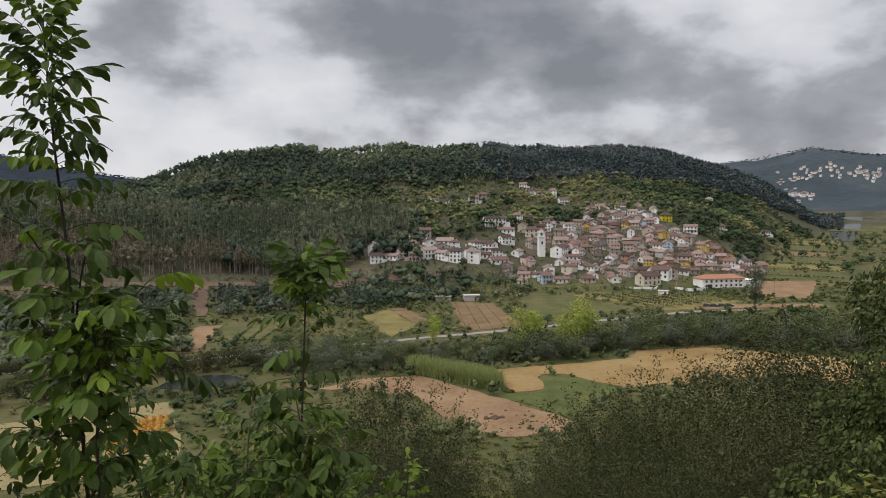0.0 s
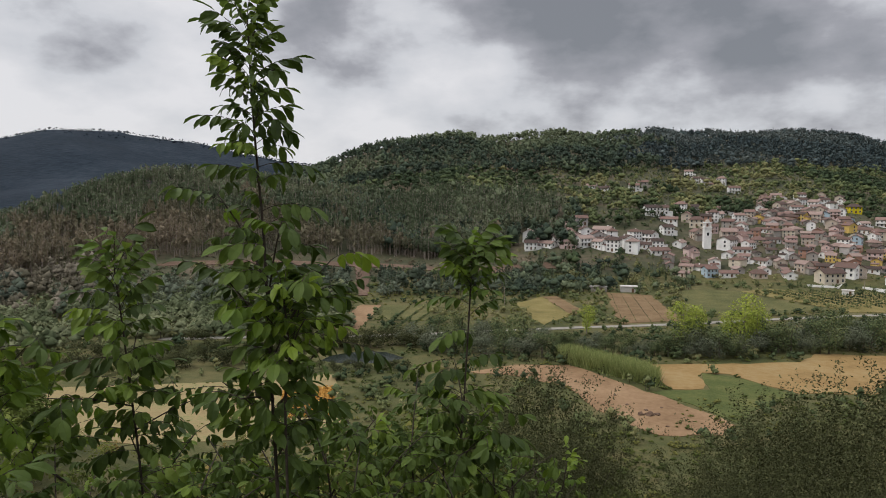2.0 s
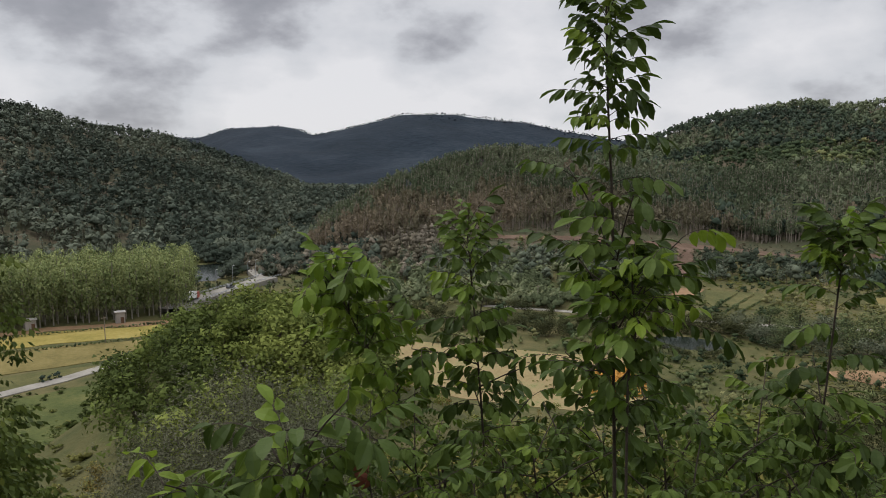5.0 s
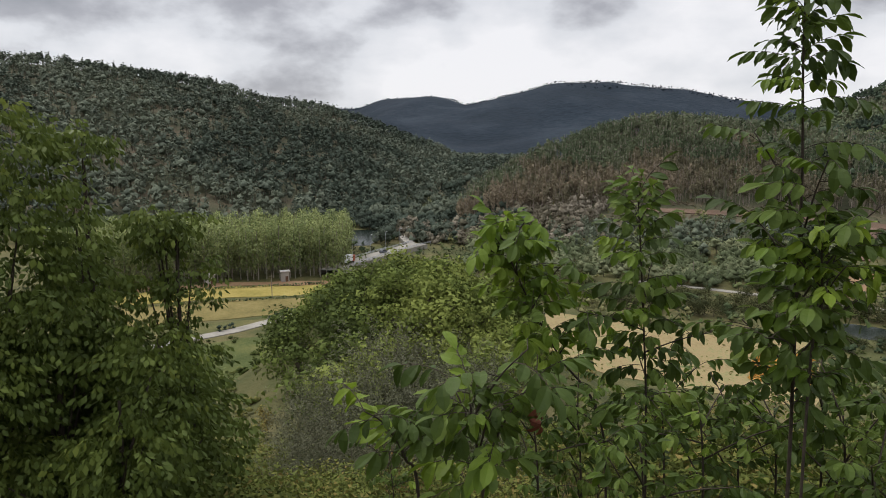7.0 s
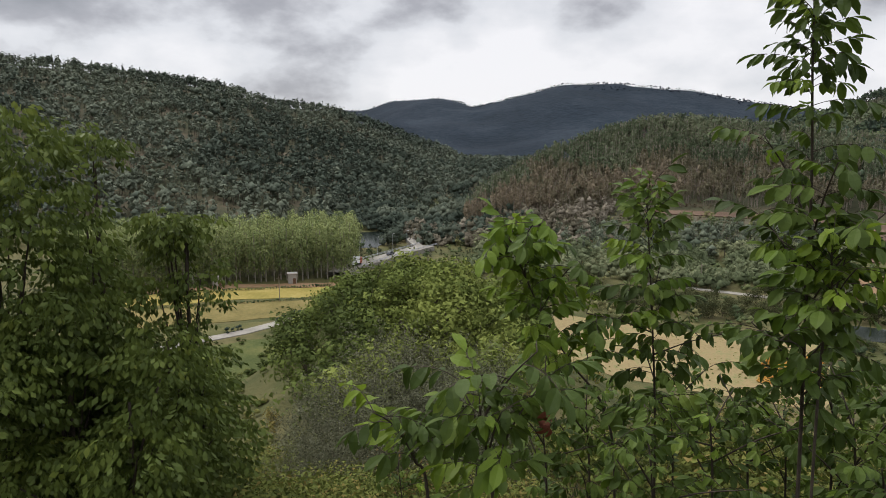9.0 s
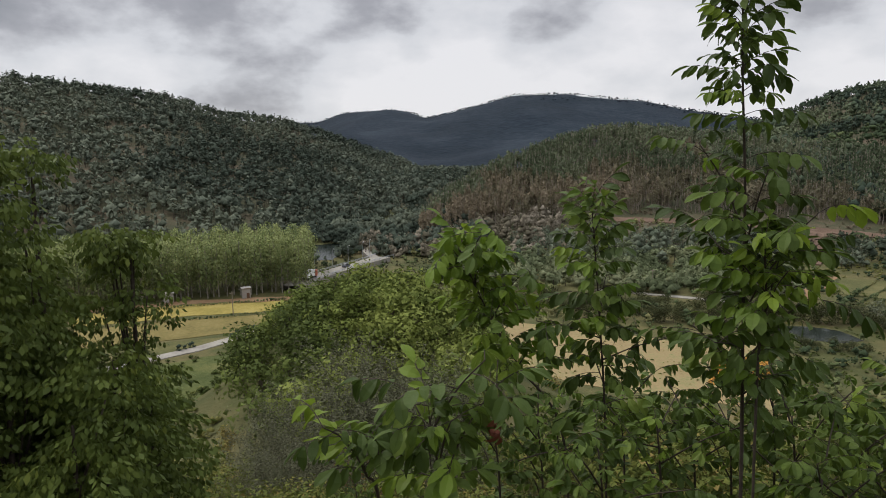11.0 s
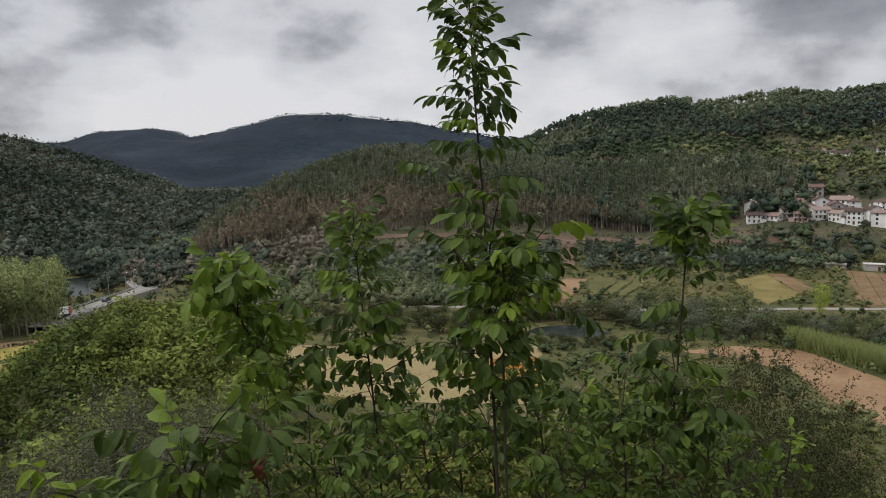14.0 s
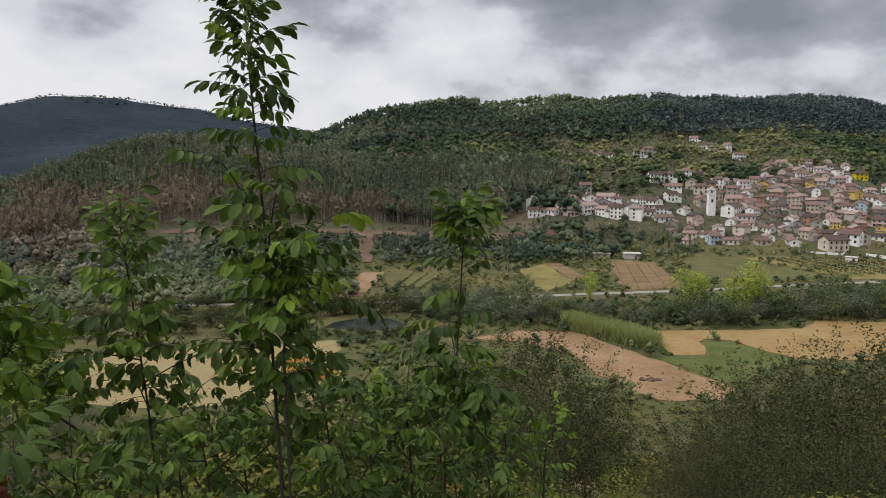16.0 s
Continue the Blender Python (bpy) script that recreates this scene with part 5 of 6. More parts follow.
# ---------------------------------------------------------------- near hillside: shrubs
M_BRAMBLE = surface("bramble_leaf", [(0.12, (0.047, 0.057, 0.016)), (0.42, (0.086, 0.107, 0.026)), (0.7, (0.144, 0.157, 0.037)), (0.92, (0.231, 0.166, 0.057))], 0.5, 3, vary="tone", vary_amount=0.75, bump=0, translucent=0.3)
M_WALNUT = surface("walnut_leaf", [(0.1, (0.034, 0.055, 0.010)), (0.45, (0.062, 0.095, 0.016)), (0.75, (0.096, 0.141, 0.022)), (0.95, (0.150, 0.196, 0.026))], 3.0, 4, rough=0.55, vary="object", vary_amount=0.65, bump=0.25, bump_scale=60, translucent=0.36, spec=0.2, dist=0.004)
M_WALNUT_YOUNG = surface("young_walnut_leaf", [(0.1, (0.071, 0.120, 0.013)), (0.5, (0.121, 0.184, 0.018)), (0.9, (0.181, 0.246, 0.024))], 3.0, 4, rough=0.52, vary="object", vary_amount=0.6, bump=0.25, bump_scale=60, translucent=0.42, spec=0.22, dist=0.004)
M_THICKET = surface("thicket_leaf", [(0.12, (0.058, 0.077, 0.021)), (0.45, (0.108, 0.137, 0.032)), (0.85, (0.178, 0.205, 0.049))], 0.3, 3, vary="tone", vary_amount=0.75, bump=0, translucent=0.25)
M_WALNUT_CROWN = surface("walnut_tree_leaf", [(0.1, (0.045, 0.061, 0.015)), (0.45, (0.076, 0.102, 0.023)), (0.75, (0.120, 0.150, 0.033)), (0.95, (0.188, 0.210, 0.040))], 0.8, 3, rough=0.45, vary="tone", vary_amount=0.7, bump=0, translucent=0.35)
# darker copy of the walnut tree leaf, for three trees on the slope
M_DARKBROAD = surface("dark_broadleaf_leaf", [(0.1, (0.026, 0.037, 0.012)), (0.5, (0.051, 0.066, 0.020)), (0.9, (0.099, 0.116, 0.033))], 0.8, 3, rough=0.6, vary="tone", vary_amount=0.7, bump=0, translucent=0.2)
M_STEM = surface("dark_young_bark", [(0.3, (0.028, 0.022, 0.018)), (0.7, (0.07, 0.055, 0.042))], 20, 4, bump=0.4, bump_scale=200, dist=0.003)
M_RUST = surface("withered_leaf", [(0.3, (0.11, 0.035, 0.025)), (0.7, (0.2, 0.07, 0.045))], 8, 3, bump=0.2)
M_DRYGRASS = surface("dry_grass", [(0.2, (0.10, 0.10, 0.03)), (0.5, (0.17, 0.15, 0.055)), (0.8, (0.27, 0.20, 0.09))], 0.4, 3, vary="tone", vary_amount=0.7, bump=0, translucent=0.2)

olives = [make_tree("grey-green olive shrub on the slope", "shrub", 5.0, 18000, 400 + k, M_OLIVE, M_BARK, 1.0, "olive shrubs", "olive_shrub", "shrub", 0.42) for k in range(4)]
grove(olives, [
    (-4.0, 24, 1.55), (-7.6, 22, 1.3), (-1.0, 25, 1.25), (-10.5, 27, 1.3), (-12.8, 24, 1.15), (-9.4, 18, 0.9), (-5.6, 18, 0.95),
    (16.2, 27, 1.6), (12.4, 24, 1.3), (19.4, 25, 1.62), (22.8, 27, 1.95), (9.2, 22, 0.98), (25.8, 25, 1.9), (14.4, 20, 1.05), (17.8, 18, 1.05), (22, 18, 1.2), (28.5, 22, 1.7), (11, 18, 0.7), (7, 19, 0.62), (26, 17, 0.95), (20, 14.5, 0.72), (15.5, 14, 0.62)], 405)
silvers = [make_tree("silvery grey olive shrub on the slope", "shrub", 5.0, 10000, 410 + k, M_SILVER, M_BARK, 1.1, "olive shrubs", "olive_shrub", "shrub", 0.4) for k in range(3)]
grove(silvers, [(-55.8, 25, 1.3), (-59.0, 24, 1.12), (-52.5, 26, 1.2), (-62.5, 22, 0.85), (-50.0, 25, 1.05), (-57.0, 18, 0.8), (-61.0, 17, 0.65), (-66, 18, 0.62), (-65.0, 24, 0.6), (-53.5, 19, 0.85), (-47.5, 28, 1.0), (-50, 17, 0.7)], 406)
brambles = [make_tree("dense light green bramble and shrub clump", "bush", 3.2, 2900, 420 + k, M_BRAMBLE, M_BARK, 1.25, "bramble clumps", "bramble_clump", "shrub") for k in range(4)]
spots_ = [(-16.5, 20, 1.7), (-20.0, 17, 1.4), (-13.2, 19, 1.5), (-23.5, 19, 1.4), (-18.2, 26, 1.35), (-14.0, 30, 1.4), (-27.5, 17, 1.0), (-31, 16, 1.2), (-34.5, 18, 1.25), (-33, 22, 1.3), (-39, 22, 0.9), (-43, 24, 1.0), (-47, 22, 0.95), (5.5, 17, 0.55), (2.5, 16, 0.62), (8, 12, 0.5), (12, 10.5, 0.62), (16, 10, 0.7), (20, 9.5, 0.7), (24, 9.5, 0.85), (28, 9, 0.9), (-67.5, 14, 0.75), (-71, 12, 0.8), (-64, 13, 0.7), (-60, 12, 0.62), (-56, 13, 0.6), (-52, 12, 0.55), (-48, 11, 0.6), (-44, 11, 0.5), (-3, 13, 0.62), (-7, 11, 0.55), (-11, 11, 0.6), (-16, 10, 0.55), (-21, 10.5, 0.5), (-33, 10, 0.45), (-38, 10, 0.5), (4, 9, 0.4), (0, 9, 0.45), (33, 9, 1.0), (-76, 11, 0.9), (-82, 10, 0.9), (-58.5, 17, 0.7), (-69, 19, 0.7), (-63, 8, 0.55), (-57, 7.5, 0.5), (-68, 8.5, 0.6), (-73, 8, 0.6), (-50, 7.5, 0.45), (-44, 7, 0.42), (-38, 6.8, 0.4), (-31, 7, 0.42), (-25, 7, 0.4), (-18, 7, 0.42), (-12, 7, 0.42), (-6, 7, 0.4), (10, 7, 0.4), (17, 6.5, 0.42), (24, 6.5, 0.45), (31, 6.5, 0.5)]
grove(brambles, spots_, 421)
M_FERN = surface("dry_fern_leaf", [(0.12, (0.075, 0.06, 0.02)), (0.5, (0.16, 0.105, 0.035)), (0.85, (0.25, 0.15, 0.06))], 0.5, 3, vary="tone", vary_amount=0.75, bump=0, translucent=0.3)
ferns = [make_tree("rust-brown dry fern and bramble clump", "shrub", 2.4, 2600, 425 + k, M_FERN, M_BARK, 1.2, "dry fern clumps", "fern_clump", "shrub") for k in range(2)]
grove(ferns, [(-31.5, 26, 1.3), (-29.5, 24, 1.1), (-13.2, 15, 0.75), (-9.5, 14, 0.7), (-33.5, 28, 1.2), (-57.5, 20, 0.9), (-55.5, 15, 0.7)], 426)
places = scatter(-70, -44, 40, 126, 6.5, 430, lambda A, r: ((A + 55) / 11.5) ** 2 + ((r - 82) / 42.0) ** 2 < 1)
plant_wood("knoll_thicket", "dense rounded green thicket covering a knoll", places, sizes(len(places), 4, 6.5, 431), ["broad", "bush"], M_THICKET, 432, 360, spread=1.15, tone_size=14)
places = scatter(-46, 34, 30, 124, 20, 433, lambda A, r: (r < 122 - 22 * (A > 3) * (A < 16)) & ~((A > 2) & (A < 8) & (r > 60)))
plant_wood("slope_scrub", "low green scrub on the steep slope", places, sizes(len(places), 1.5, 3.6, 434), ["bush"], M_BRAMBLE, 435, 190, tone_size=18)
places = scatter(-90, -44, 26, 140, 60, 436, lambda A, r: (r < 60) | (A < -66.5))
plant_wood("slope_scrub", "low scrub on the open grassy slope", places, sizes(len(places), 0.8, 2.4, 437), ["bush"], M_BRAMBLE, 438, 220, tone_size=18)
places = scatter(-46, 36, 120, 150, 40, 439, lambda A, r: (r < 138) & ~((A > 1) & (A < 9.5)))
plant_wood("field_edge_scrub", "green scrub at the foot of the slope", places, sizes(len(places), 1.5, 4.0, 440), ["bush"], M_BRAMBLE, 441, 120, tone_size=22)


def grass_tufts(name, label, places, height, mat, seed, blades=9, wide=0.02, loose=0.16, lean=0.3):
    rng = np.random.RandomState(seed)
    n = len(places) * blades
    base = np.repeat(np.column_stack([places, ground_z(places[:, 0], places[:, 1])]), blades, 0) + np.column_stack([rng.normal(0, loose, (n, 2)), np.zeros(n)])
    h = height * rng.uniform(0.5, 1.2, n)[:, None]
    way = np.column_stack([rng.normal(0, lean, (n, 2)), np.ones(n)])
    a = rng.uniform(0, 6.28, n)
    w = np.column_stack([np.cos(a), np.sin(a), 0 * a]) * wide
    tri = np.stack([base - w, base + w, base + way * h], 1).reshape(-1, 3)
    tone = np.repeat(np.clip(rng.normal(0.5, 0.22, n), 0, 1), 3)
    ob = new(name, soup_mesh(name, np.zeros((0, 3)), tri, mat, mat, tone))
    return tagged(ob, label, "grass", kind="stuff")


M_CANE = surface("cane_leaf", [(0.12, (0.119, 0.145, 0.051)), (0.5, (0.238, 0.272, 0.093)), (0.85, (0.391, 0.408, 0.170))], 0.3, 3, vary="tone", vary_amount=0.75, bump=0, translucent=0.3)
rng = np.random.RandomState(74)
u, v = rng.rand(420), rng.rand(420)
places = np.array([polar(-3.1 + 7.4 * p, 200 - 19 * p + 9 * q) for p, q in zip(u, v)])
grass_tufts("cane_hedge", "tall light green cane thicket between fields", places, 4.0, M_CANE, 75, 40, 0.16, 0.6, 0.26)
grass_tufts("slope_grass", "long dry and green grass on the slope", scatter(-95, 40, 2.2, 28, 0.16, 450), 0.55, M_DRYGRASS, 451)


# ---------------------------------------------------------------- walnut leaves
def leaflet(length, width, droop, fold, rng):
    """A pointed oval leaflet along +x, as loose triangles: two halves folded along the midrib."""
    xs = np.array([0.0, 0.25, 0.55, 0.82, 1.0])
    ws = np.array([0.0, 0.33, 0.5, 0.4, 0.0]) * width
    mid = np.stack([xs * length, np.zeros(5), -droop * length * xs**2], 1)
    out = []
    for s in (-1, 1):
        rim = mid + np.stack([np.zeros(5), s * ws, ws * fold + rng.normal(0, 0.04, 5) * width * (ws > 0)], 1)
        for k in range(4):
            if k == 0:
                t = [(mid[0], rim[1], mid[1])]
            elif k == 3:
                t = [(mid[3], rim[3], mid[4])]
            else:
                t = [(mid[k], rim[k], rim[k + 1]), (mid[k], rim[k + 1], mid[k + 1])]
            out += [p if s > 0 else p[::-1] for p in t]
    return np.array(out).reshape(-1, 3)


def turn_z(p, a):
    c, s = math.cos(a), math.sin(a)
    return p @ np.array([[c, s, 0], [-s, c, 0], [0, 0, 1]])


def turn_x(p, a):
    c, s = math.cos(a), math.sin(a)
    return p @ np.array([[1, 0, 0], [0, c, s], [0, -s, c]])


def turn_y(p, a):
    c, s = math.cos(a), math.sin(a)
    return p @ np.array([[c, 0, -s], [0, 1, 0], [s, 0, c]])


def compound_leaf(pairs, seed, reach=0.30, size=0.12, bow=0.5):
    """A feathered walnut leaf along +x: a bowed stalk with pairs of hanging leaflets and one at its tip."""
    rng = np.random.RandomState(seed)

    def at(u):
        return np.array([reach * u * (1 - 0.12 * bow * u), 0, -bow * reach * 0.45 * u * u + 0.06 * reach * u])

    stalk = [rod(at(u), at(v), 0.0028, 0.0022, 3) for u, v in zip(np.linspace(0, 0.85, 5), np.linspace(0.21, 1, 5))]
    out = []
    for k in range(pairs):
        u = 0.3 + 0.62 * k / max(pairs - 1, 1)
        for s in (-1, 1):
            L = size * rng.uniform(0.8, 1.1) * (0.78 + 0.3 * k / pairs)
            lf = leaflet(L, L * rng.uniform(0.5, 0.62), rng.uniform(0.25, 0.75), rng.uniform(0.1, 0.5), rng)
            lf = turn_x(lf, s * rng.uniform(0.0, 0.5))
            lf = turn_y(lf, rng.uniform(0.35, 1.25))
            out.append(turn_z(lf, s * rng.uniform(0.85, 1.25)) + at(u + s * 0.02))
    L = size * rng.uniform(1.0, 1.2)
    out.append(turn_y(leaflet(L, L * 0.47, 0.3, 0.3, rng), rng.uniform(0.3, 0.8)) + at(1.0))
    return np.concatenate(stalk), np.concatenate(out)


def light_form(form, seed):
    """The same leaf with two triangles to a leaflet."""
    st, lf = form
    out = []
    for q in lf.reshape(-1, 12, 3, 3):
        pts = q.reshape(-1, 3)
        base = pts[0]
        far = pts[np.argmax(((pts - base) ** 2).sum(1))]
        mid = (base + far) / 2
        ax = (far - base) / (np.linalg.norm(far - base) + 1e-9)
        off = pts - base
        side = off - np.outer(off @ ax, ax)
        wide = side[np.argmax((side**2).sum(1))]
        out += [base, mid + wide * 0.85, far, base, far, mid - wide * 0.8]
    return st, np.array(out)


LEAF_FORMS = [compound_leaf(p, 500 + k, reach, size, bow) for k, (p, reach, size, bow) in enumerate(((3, 0.21, 0.10, 0.7), (3, 0.25, 0.11, 0.7), (4, 0.27, 0.11, 0.95), (4, 0.32, 0.105, 0.8), (3, 0.20, 0.115, 0.9), (4, 0.25, 0.095, 0.6)))]

LIGHT_FORMS = [light_form(f, k) for k, f in enumerate(LEAF_FORMS)]


def leaf_meshes(m_leaf):
    out = []
    for st, lf in LEAF_FORMS:
        me = soup_mesh("leaf", st, lf, M_STEM, m_leaf)
        out.append(me)
    return out


LEAVES, YOUNG = leaf_meshes(M_WALNUT), leaf_meshes(M_WALNUT_YOUNG)


def stem_mesh(points, r0, r1, sides=7):
    pts = [Vector(p) for p in points]
    bm = bmesh.new()
    rings = []
    for i, p in enumerate(pts):
        d = (pts[min(i + 1, len(pts) - 1)] - pts[max(i - 1, 0)]).normalized()
        u = d.cross(Vector((0.31, 0.9, 0.13))).normalized()
        v = d.cross(u)
        r = r0 + (r1 - r0) * i / (len(pts) - 1)
        rings.append([bm.verts.new(p + (u * math.cos(a) + v * math.sin(a)) * r) for a in (2 * math.pi * k / sides for k in range(sides))])
    for a, b in zip(rings, rings[1:]):
        for k in range(sides):
            bm.faces.new([a[k], a[(k + 1) % sides], b[(k + 1) % sides], b[k]]).smooth = True
    bm.faces.new(rings[-1])
    bm.faces.new(rings[0][::-1])
    return bm


def along(points, u):
    pts = [Vector(p) for p in points]
    k = min(int(u * (len(pts) - 1)), len(pts) - 2)
    return pts[k].lerp(pts[k + 1], u * (len(pts) - 1) - k)


def smooth_line(points, n=14):
    """A rounded line through a few points."""
    pts = [Vector(p) for p in points]
    pts = [2 * pts[0] - pts[1], *pts, 2 * pts[-1] - pts[-2]]
    out = []
    for k in range(1, len(pts) - 2):
        a, b, c, d = pts[k - 1 : k + 3]
        for i in range(n):
            t = i / n
            out.append(0.5 * ((2 * b) + (c - a) * t + (2 * a - 5 * b + 4 * c - d) * t * t + (3 * b - a - 3 * c + d) * t**3))
    out.append(pts[-2])
    return out


def hang_leaf(top, place, az, lift, size, rng, young=False):
    me = (YOUNG if young else LEAVES)[rng.randint(len(LEAVES))]
    o = new("leaf", me)
    o.parent = top
    m = Matrix.Translation(place) @ Matrix.Rotation(az, 4, "Z") @ Matrix.Rotation(-lift, 4, "Y") @ Matrix.Rotation(rng.normal(0, 0.35), 4, "X")
    o.matrix_basis = m @ Matrix.Diagonal((size, size, size, 1))
    return o


def sapling(label, line, r0, leaves, branches=(), seed=0, size=1.0, young=0.0, start=0.3, eye=(-0.107, -0.038)):
    """A young walnut: line of (azimuth, elevation from the eye, distance) from the ground up; leaves as (from, to, number) up the stem;
    branches as (height share, azimuth in degrees, length, rise, leaves)."""
    rng = np.random.RandomState(seed)
    top = new("walnut_sapling")
    tagged(top, label, "sapling", "walnut saplings")
    pts = []
    for A, el, d in line:
        x, y = polar(A, d)
        x, y = x + eye[0], y + eye[1]
        pts.append((x, y, 49.98 + d * math.tan(radians(el))))
    x, y = pts[0][:2]
    pts.insert(0, (x + 0.03, y + 0.02, float(ground_z(x, y)) - 0.05))
    curve = smooth_line(pts)
    part("stem", stem_mesh(curve, r0, 0.004), M_STEM, top, "thin dark stem")
    az = rng.uniform(0, 6.28)
    for u0, u1, n in leaves:
        for k in range(n):
            u = u0 + (u1 - u0) * (k + 0.5) / n
            az += 2.4 + rng.normal(0, 0.3)
            tip = u1 > 0.99
            rise_ = 0.55 + 0.75 * (u - u0) / (u1 - u0) + rng.normal(0, 0.15) if tip else rng.uniform(0.3, 0.95)
            hang_leaf(top, along(curve, min(u, 0.999)), az, rise_, size * rng.uniform(0.75, 1.1) * (0.95 if tip else 1.0), rng, rng.rand() < young + (0.2 if tip else 0.0))
    for share, a, length, up, n in branches:
        p = along(curve, share)
        d = Vector((math.sin(radians(a)), math.cos(radians(a)), 0))
        bl = smooth_line([p, p + d * length * 0.5 + Vector((0, 0, up * 0.6)), p + d * length + Vector((0, 0, up))], 6)
        part("branch", stem_mesh(bl, r0 * 0.5, 0.003, 5), M_STEM, top)
        az = rng.uniform(0, 6.28)
        for k in range(n):
            u = 0.25 + 0.75 * k / max(n - 1, 1)
            az += 2.4 + rng.normal(0, 0.4)
            hang_leaf(top, along(bl, min(u, 0.999)), az, rng.uniform(0.0, 0.8), size * rng.uniform(0.75, 1.1), rng, rng.rand() < young)
    return top


def round_branches(n, lo, hi, length, seed, leaves=5, rise=(0.1, 0.45)):
    rng = np.random.RandomState(seed)
    return [(lo + (hi - lo) * k / max(n - 1, 1), (k * 137.5 + rng.uniform(-25, 25)) % 360, length * rng.uniform(0.6, 1.15), rng.uniform(*rise), leaves) for k in range(n)]


sapling("tall walnut sapling with a leafy tip", [(-26.3, -25.8, 3.4), (-26.7, -15.7, 3.4), (-27.1, -4.0, 3.4), (-27.7, 5.2, 3.4), (-28.05, 13.2, 3.4)], 0.0105, [(0.75, 1.0, 46), (0.55, 0.75, 13), (0.28, 0.55, 20)], round_branches(11, 0.28, 0.54, 0.32, 1, 6), 1, 0.88, 0.03)
sapling("young walnut shoot with bright tip leaves", [(-25.6, -19, 3.2), (-25.2, -13.6, 3.25), (-25.6, -8.2, 3.2)], 0.0075, [(0.75, 1.0, 12), (0.5, 0.75, 8)], round_branches(4, 0.6, 0.85, 0.24, 2, 4), 2, 0.9, 0.5)
sapling("slender walnut sapling with light top leaves", [(-11.9, -25.3, 4.7), (-11.1, -20.2, 4.7), (-10.4, -8.5, 4.7), (-10.3, -5.3, 4.7)], 0.0105, [(0.74, 1.0, 32), (0.62, 0.74, 5), (0.4, 0.62, 16)], round_branches(6, 0.3, 0.56, 0.4, 3, 6), 3, 1.12, 0.1)
sapling("slender walnut sapling with leafy top", [(-36.8, -24.8, 4.6), (-37.7, -13.0, 4.6), (-38.4, -5.2, 4.6)], 0.0105, [(0.75, 1.0, 30), (0.66, 0.75, 4), (0.45, 0.66, 18)], round_branches(6, 0.35, 0.62, 0.42, 4, 6), 4, 1.1, 0.15)
sapling("leaning walnut sapling with yellow-green leaves", [(-40.3, -24.8, 4.8), (-44.4, -18.5, 4.8), (-47.1, -14.0, 4.8), (-49.6, -8.6, 4.8)], 0.011, [(0.74, 1.0, 30), (0.45, 0.74, 12)], round_branches(7, 0.5, 0.93, 0.38, 5, 6), 5, 1.1, 0.8)
sapling("low walnut shoot with large pale leaves", [(-47.6, -30.0, 3.0), (-48.2, -26.0, 3.0), (-48.9, -22.3, 3.0)], 0.012, [(0.7, 1.0, 9), (0.4, 0.7, 6)], round_branches(4, 0.5, 0.9, 0.3, 6, 4), 6, 1.15, 0.15, 0.35, (-0.19, -0.298))
sapling("low walnut shoot with pale leaves", [(-53.5, -29, 3.2), (-54.6, -26.5, 3.2), (-55.6, -24.6, 3.2)], 0.011, [(0.6, 1.0, 7)], round_branches(2, 0.6, 0.9, 0.3, 7, 4), 7, 1.1, 0.1, 0.4, (-0.19, -0.298))
sapling("small yellow-green walnut sprout", [(-4.3, -26, 5.2), (-3.7, -23.6, 5.2), (-3.4, -21.9, 5.2)], 0.008, [(0.6, 1.0, 7)], (), 8, 0.8, 0.95, 0.55, (0, 0))
LOW = [(-33, 3.8, -22.5), (-30, 4.2, -22), (-22.5, 3.9, -21), (-19, 4.2, -21), (-15.5, 4.4, -20.5), (-8.5, 4.9, -21.5), (-43, 4.3, -22.5), (-47, 4.0, -23.5), (-35.5, 5.2, -21), (-27, 4.6, -21), (-23.8, 4.8, -18.5), (-17, 5.4, -20), (-13, 5.4, -20), (-41, 5.4, -21.5), (-7, 5.8, -21.5), (-20.5, 3.4, -25), (-58.5, 7.5, -24.5), (-52, 6.0, -24.5), (-38, 3.4, -26), (-11, 4.0, -25), (-4, 6.5, -23)]
for k, (A, d, el) in enumerate(LOW):
    sapling("bushy low walnut shoot among undergrowth", [(A + 0.6, el - 6, d), (A, el, d)], 0.011, [(0.2, 1.0, 14)], round_branches(6, 0.3, 0.9, 0.42, 40 + k, 5), 60 + k, 0.74 + 0.012 * d, 0.02, 0.35)


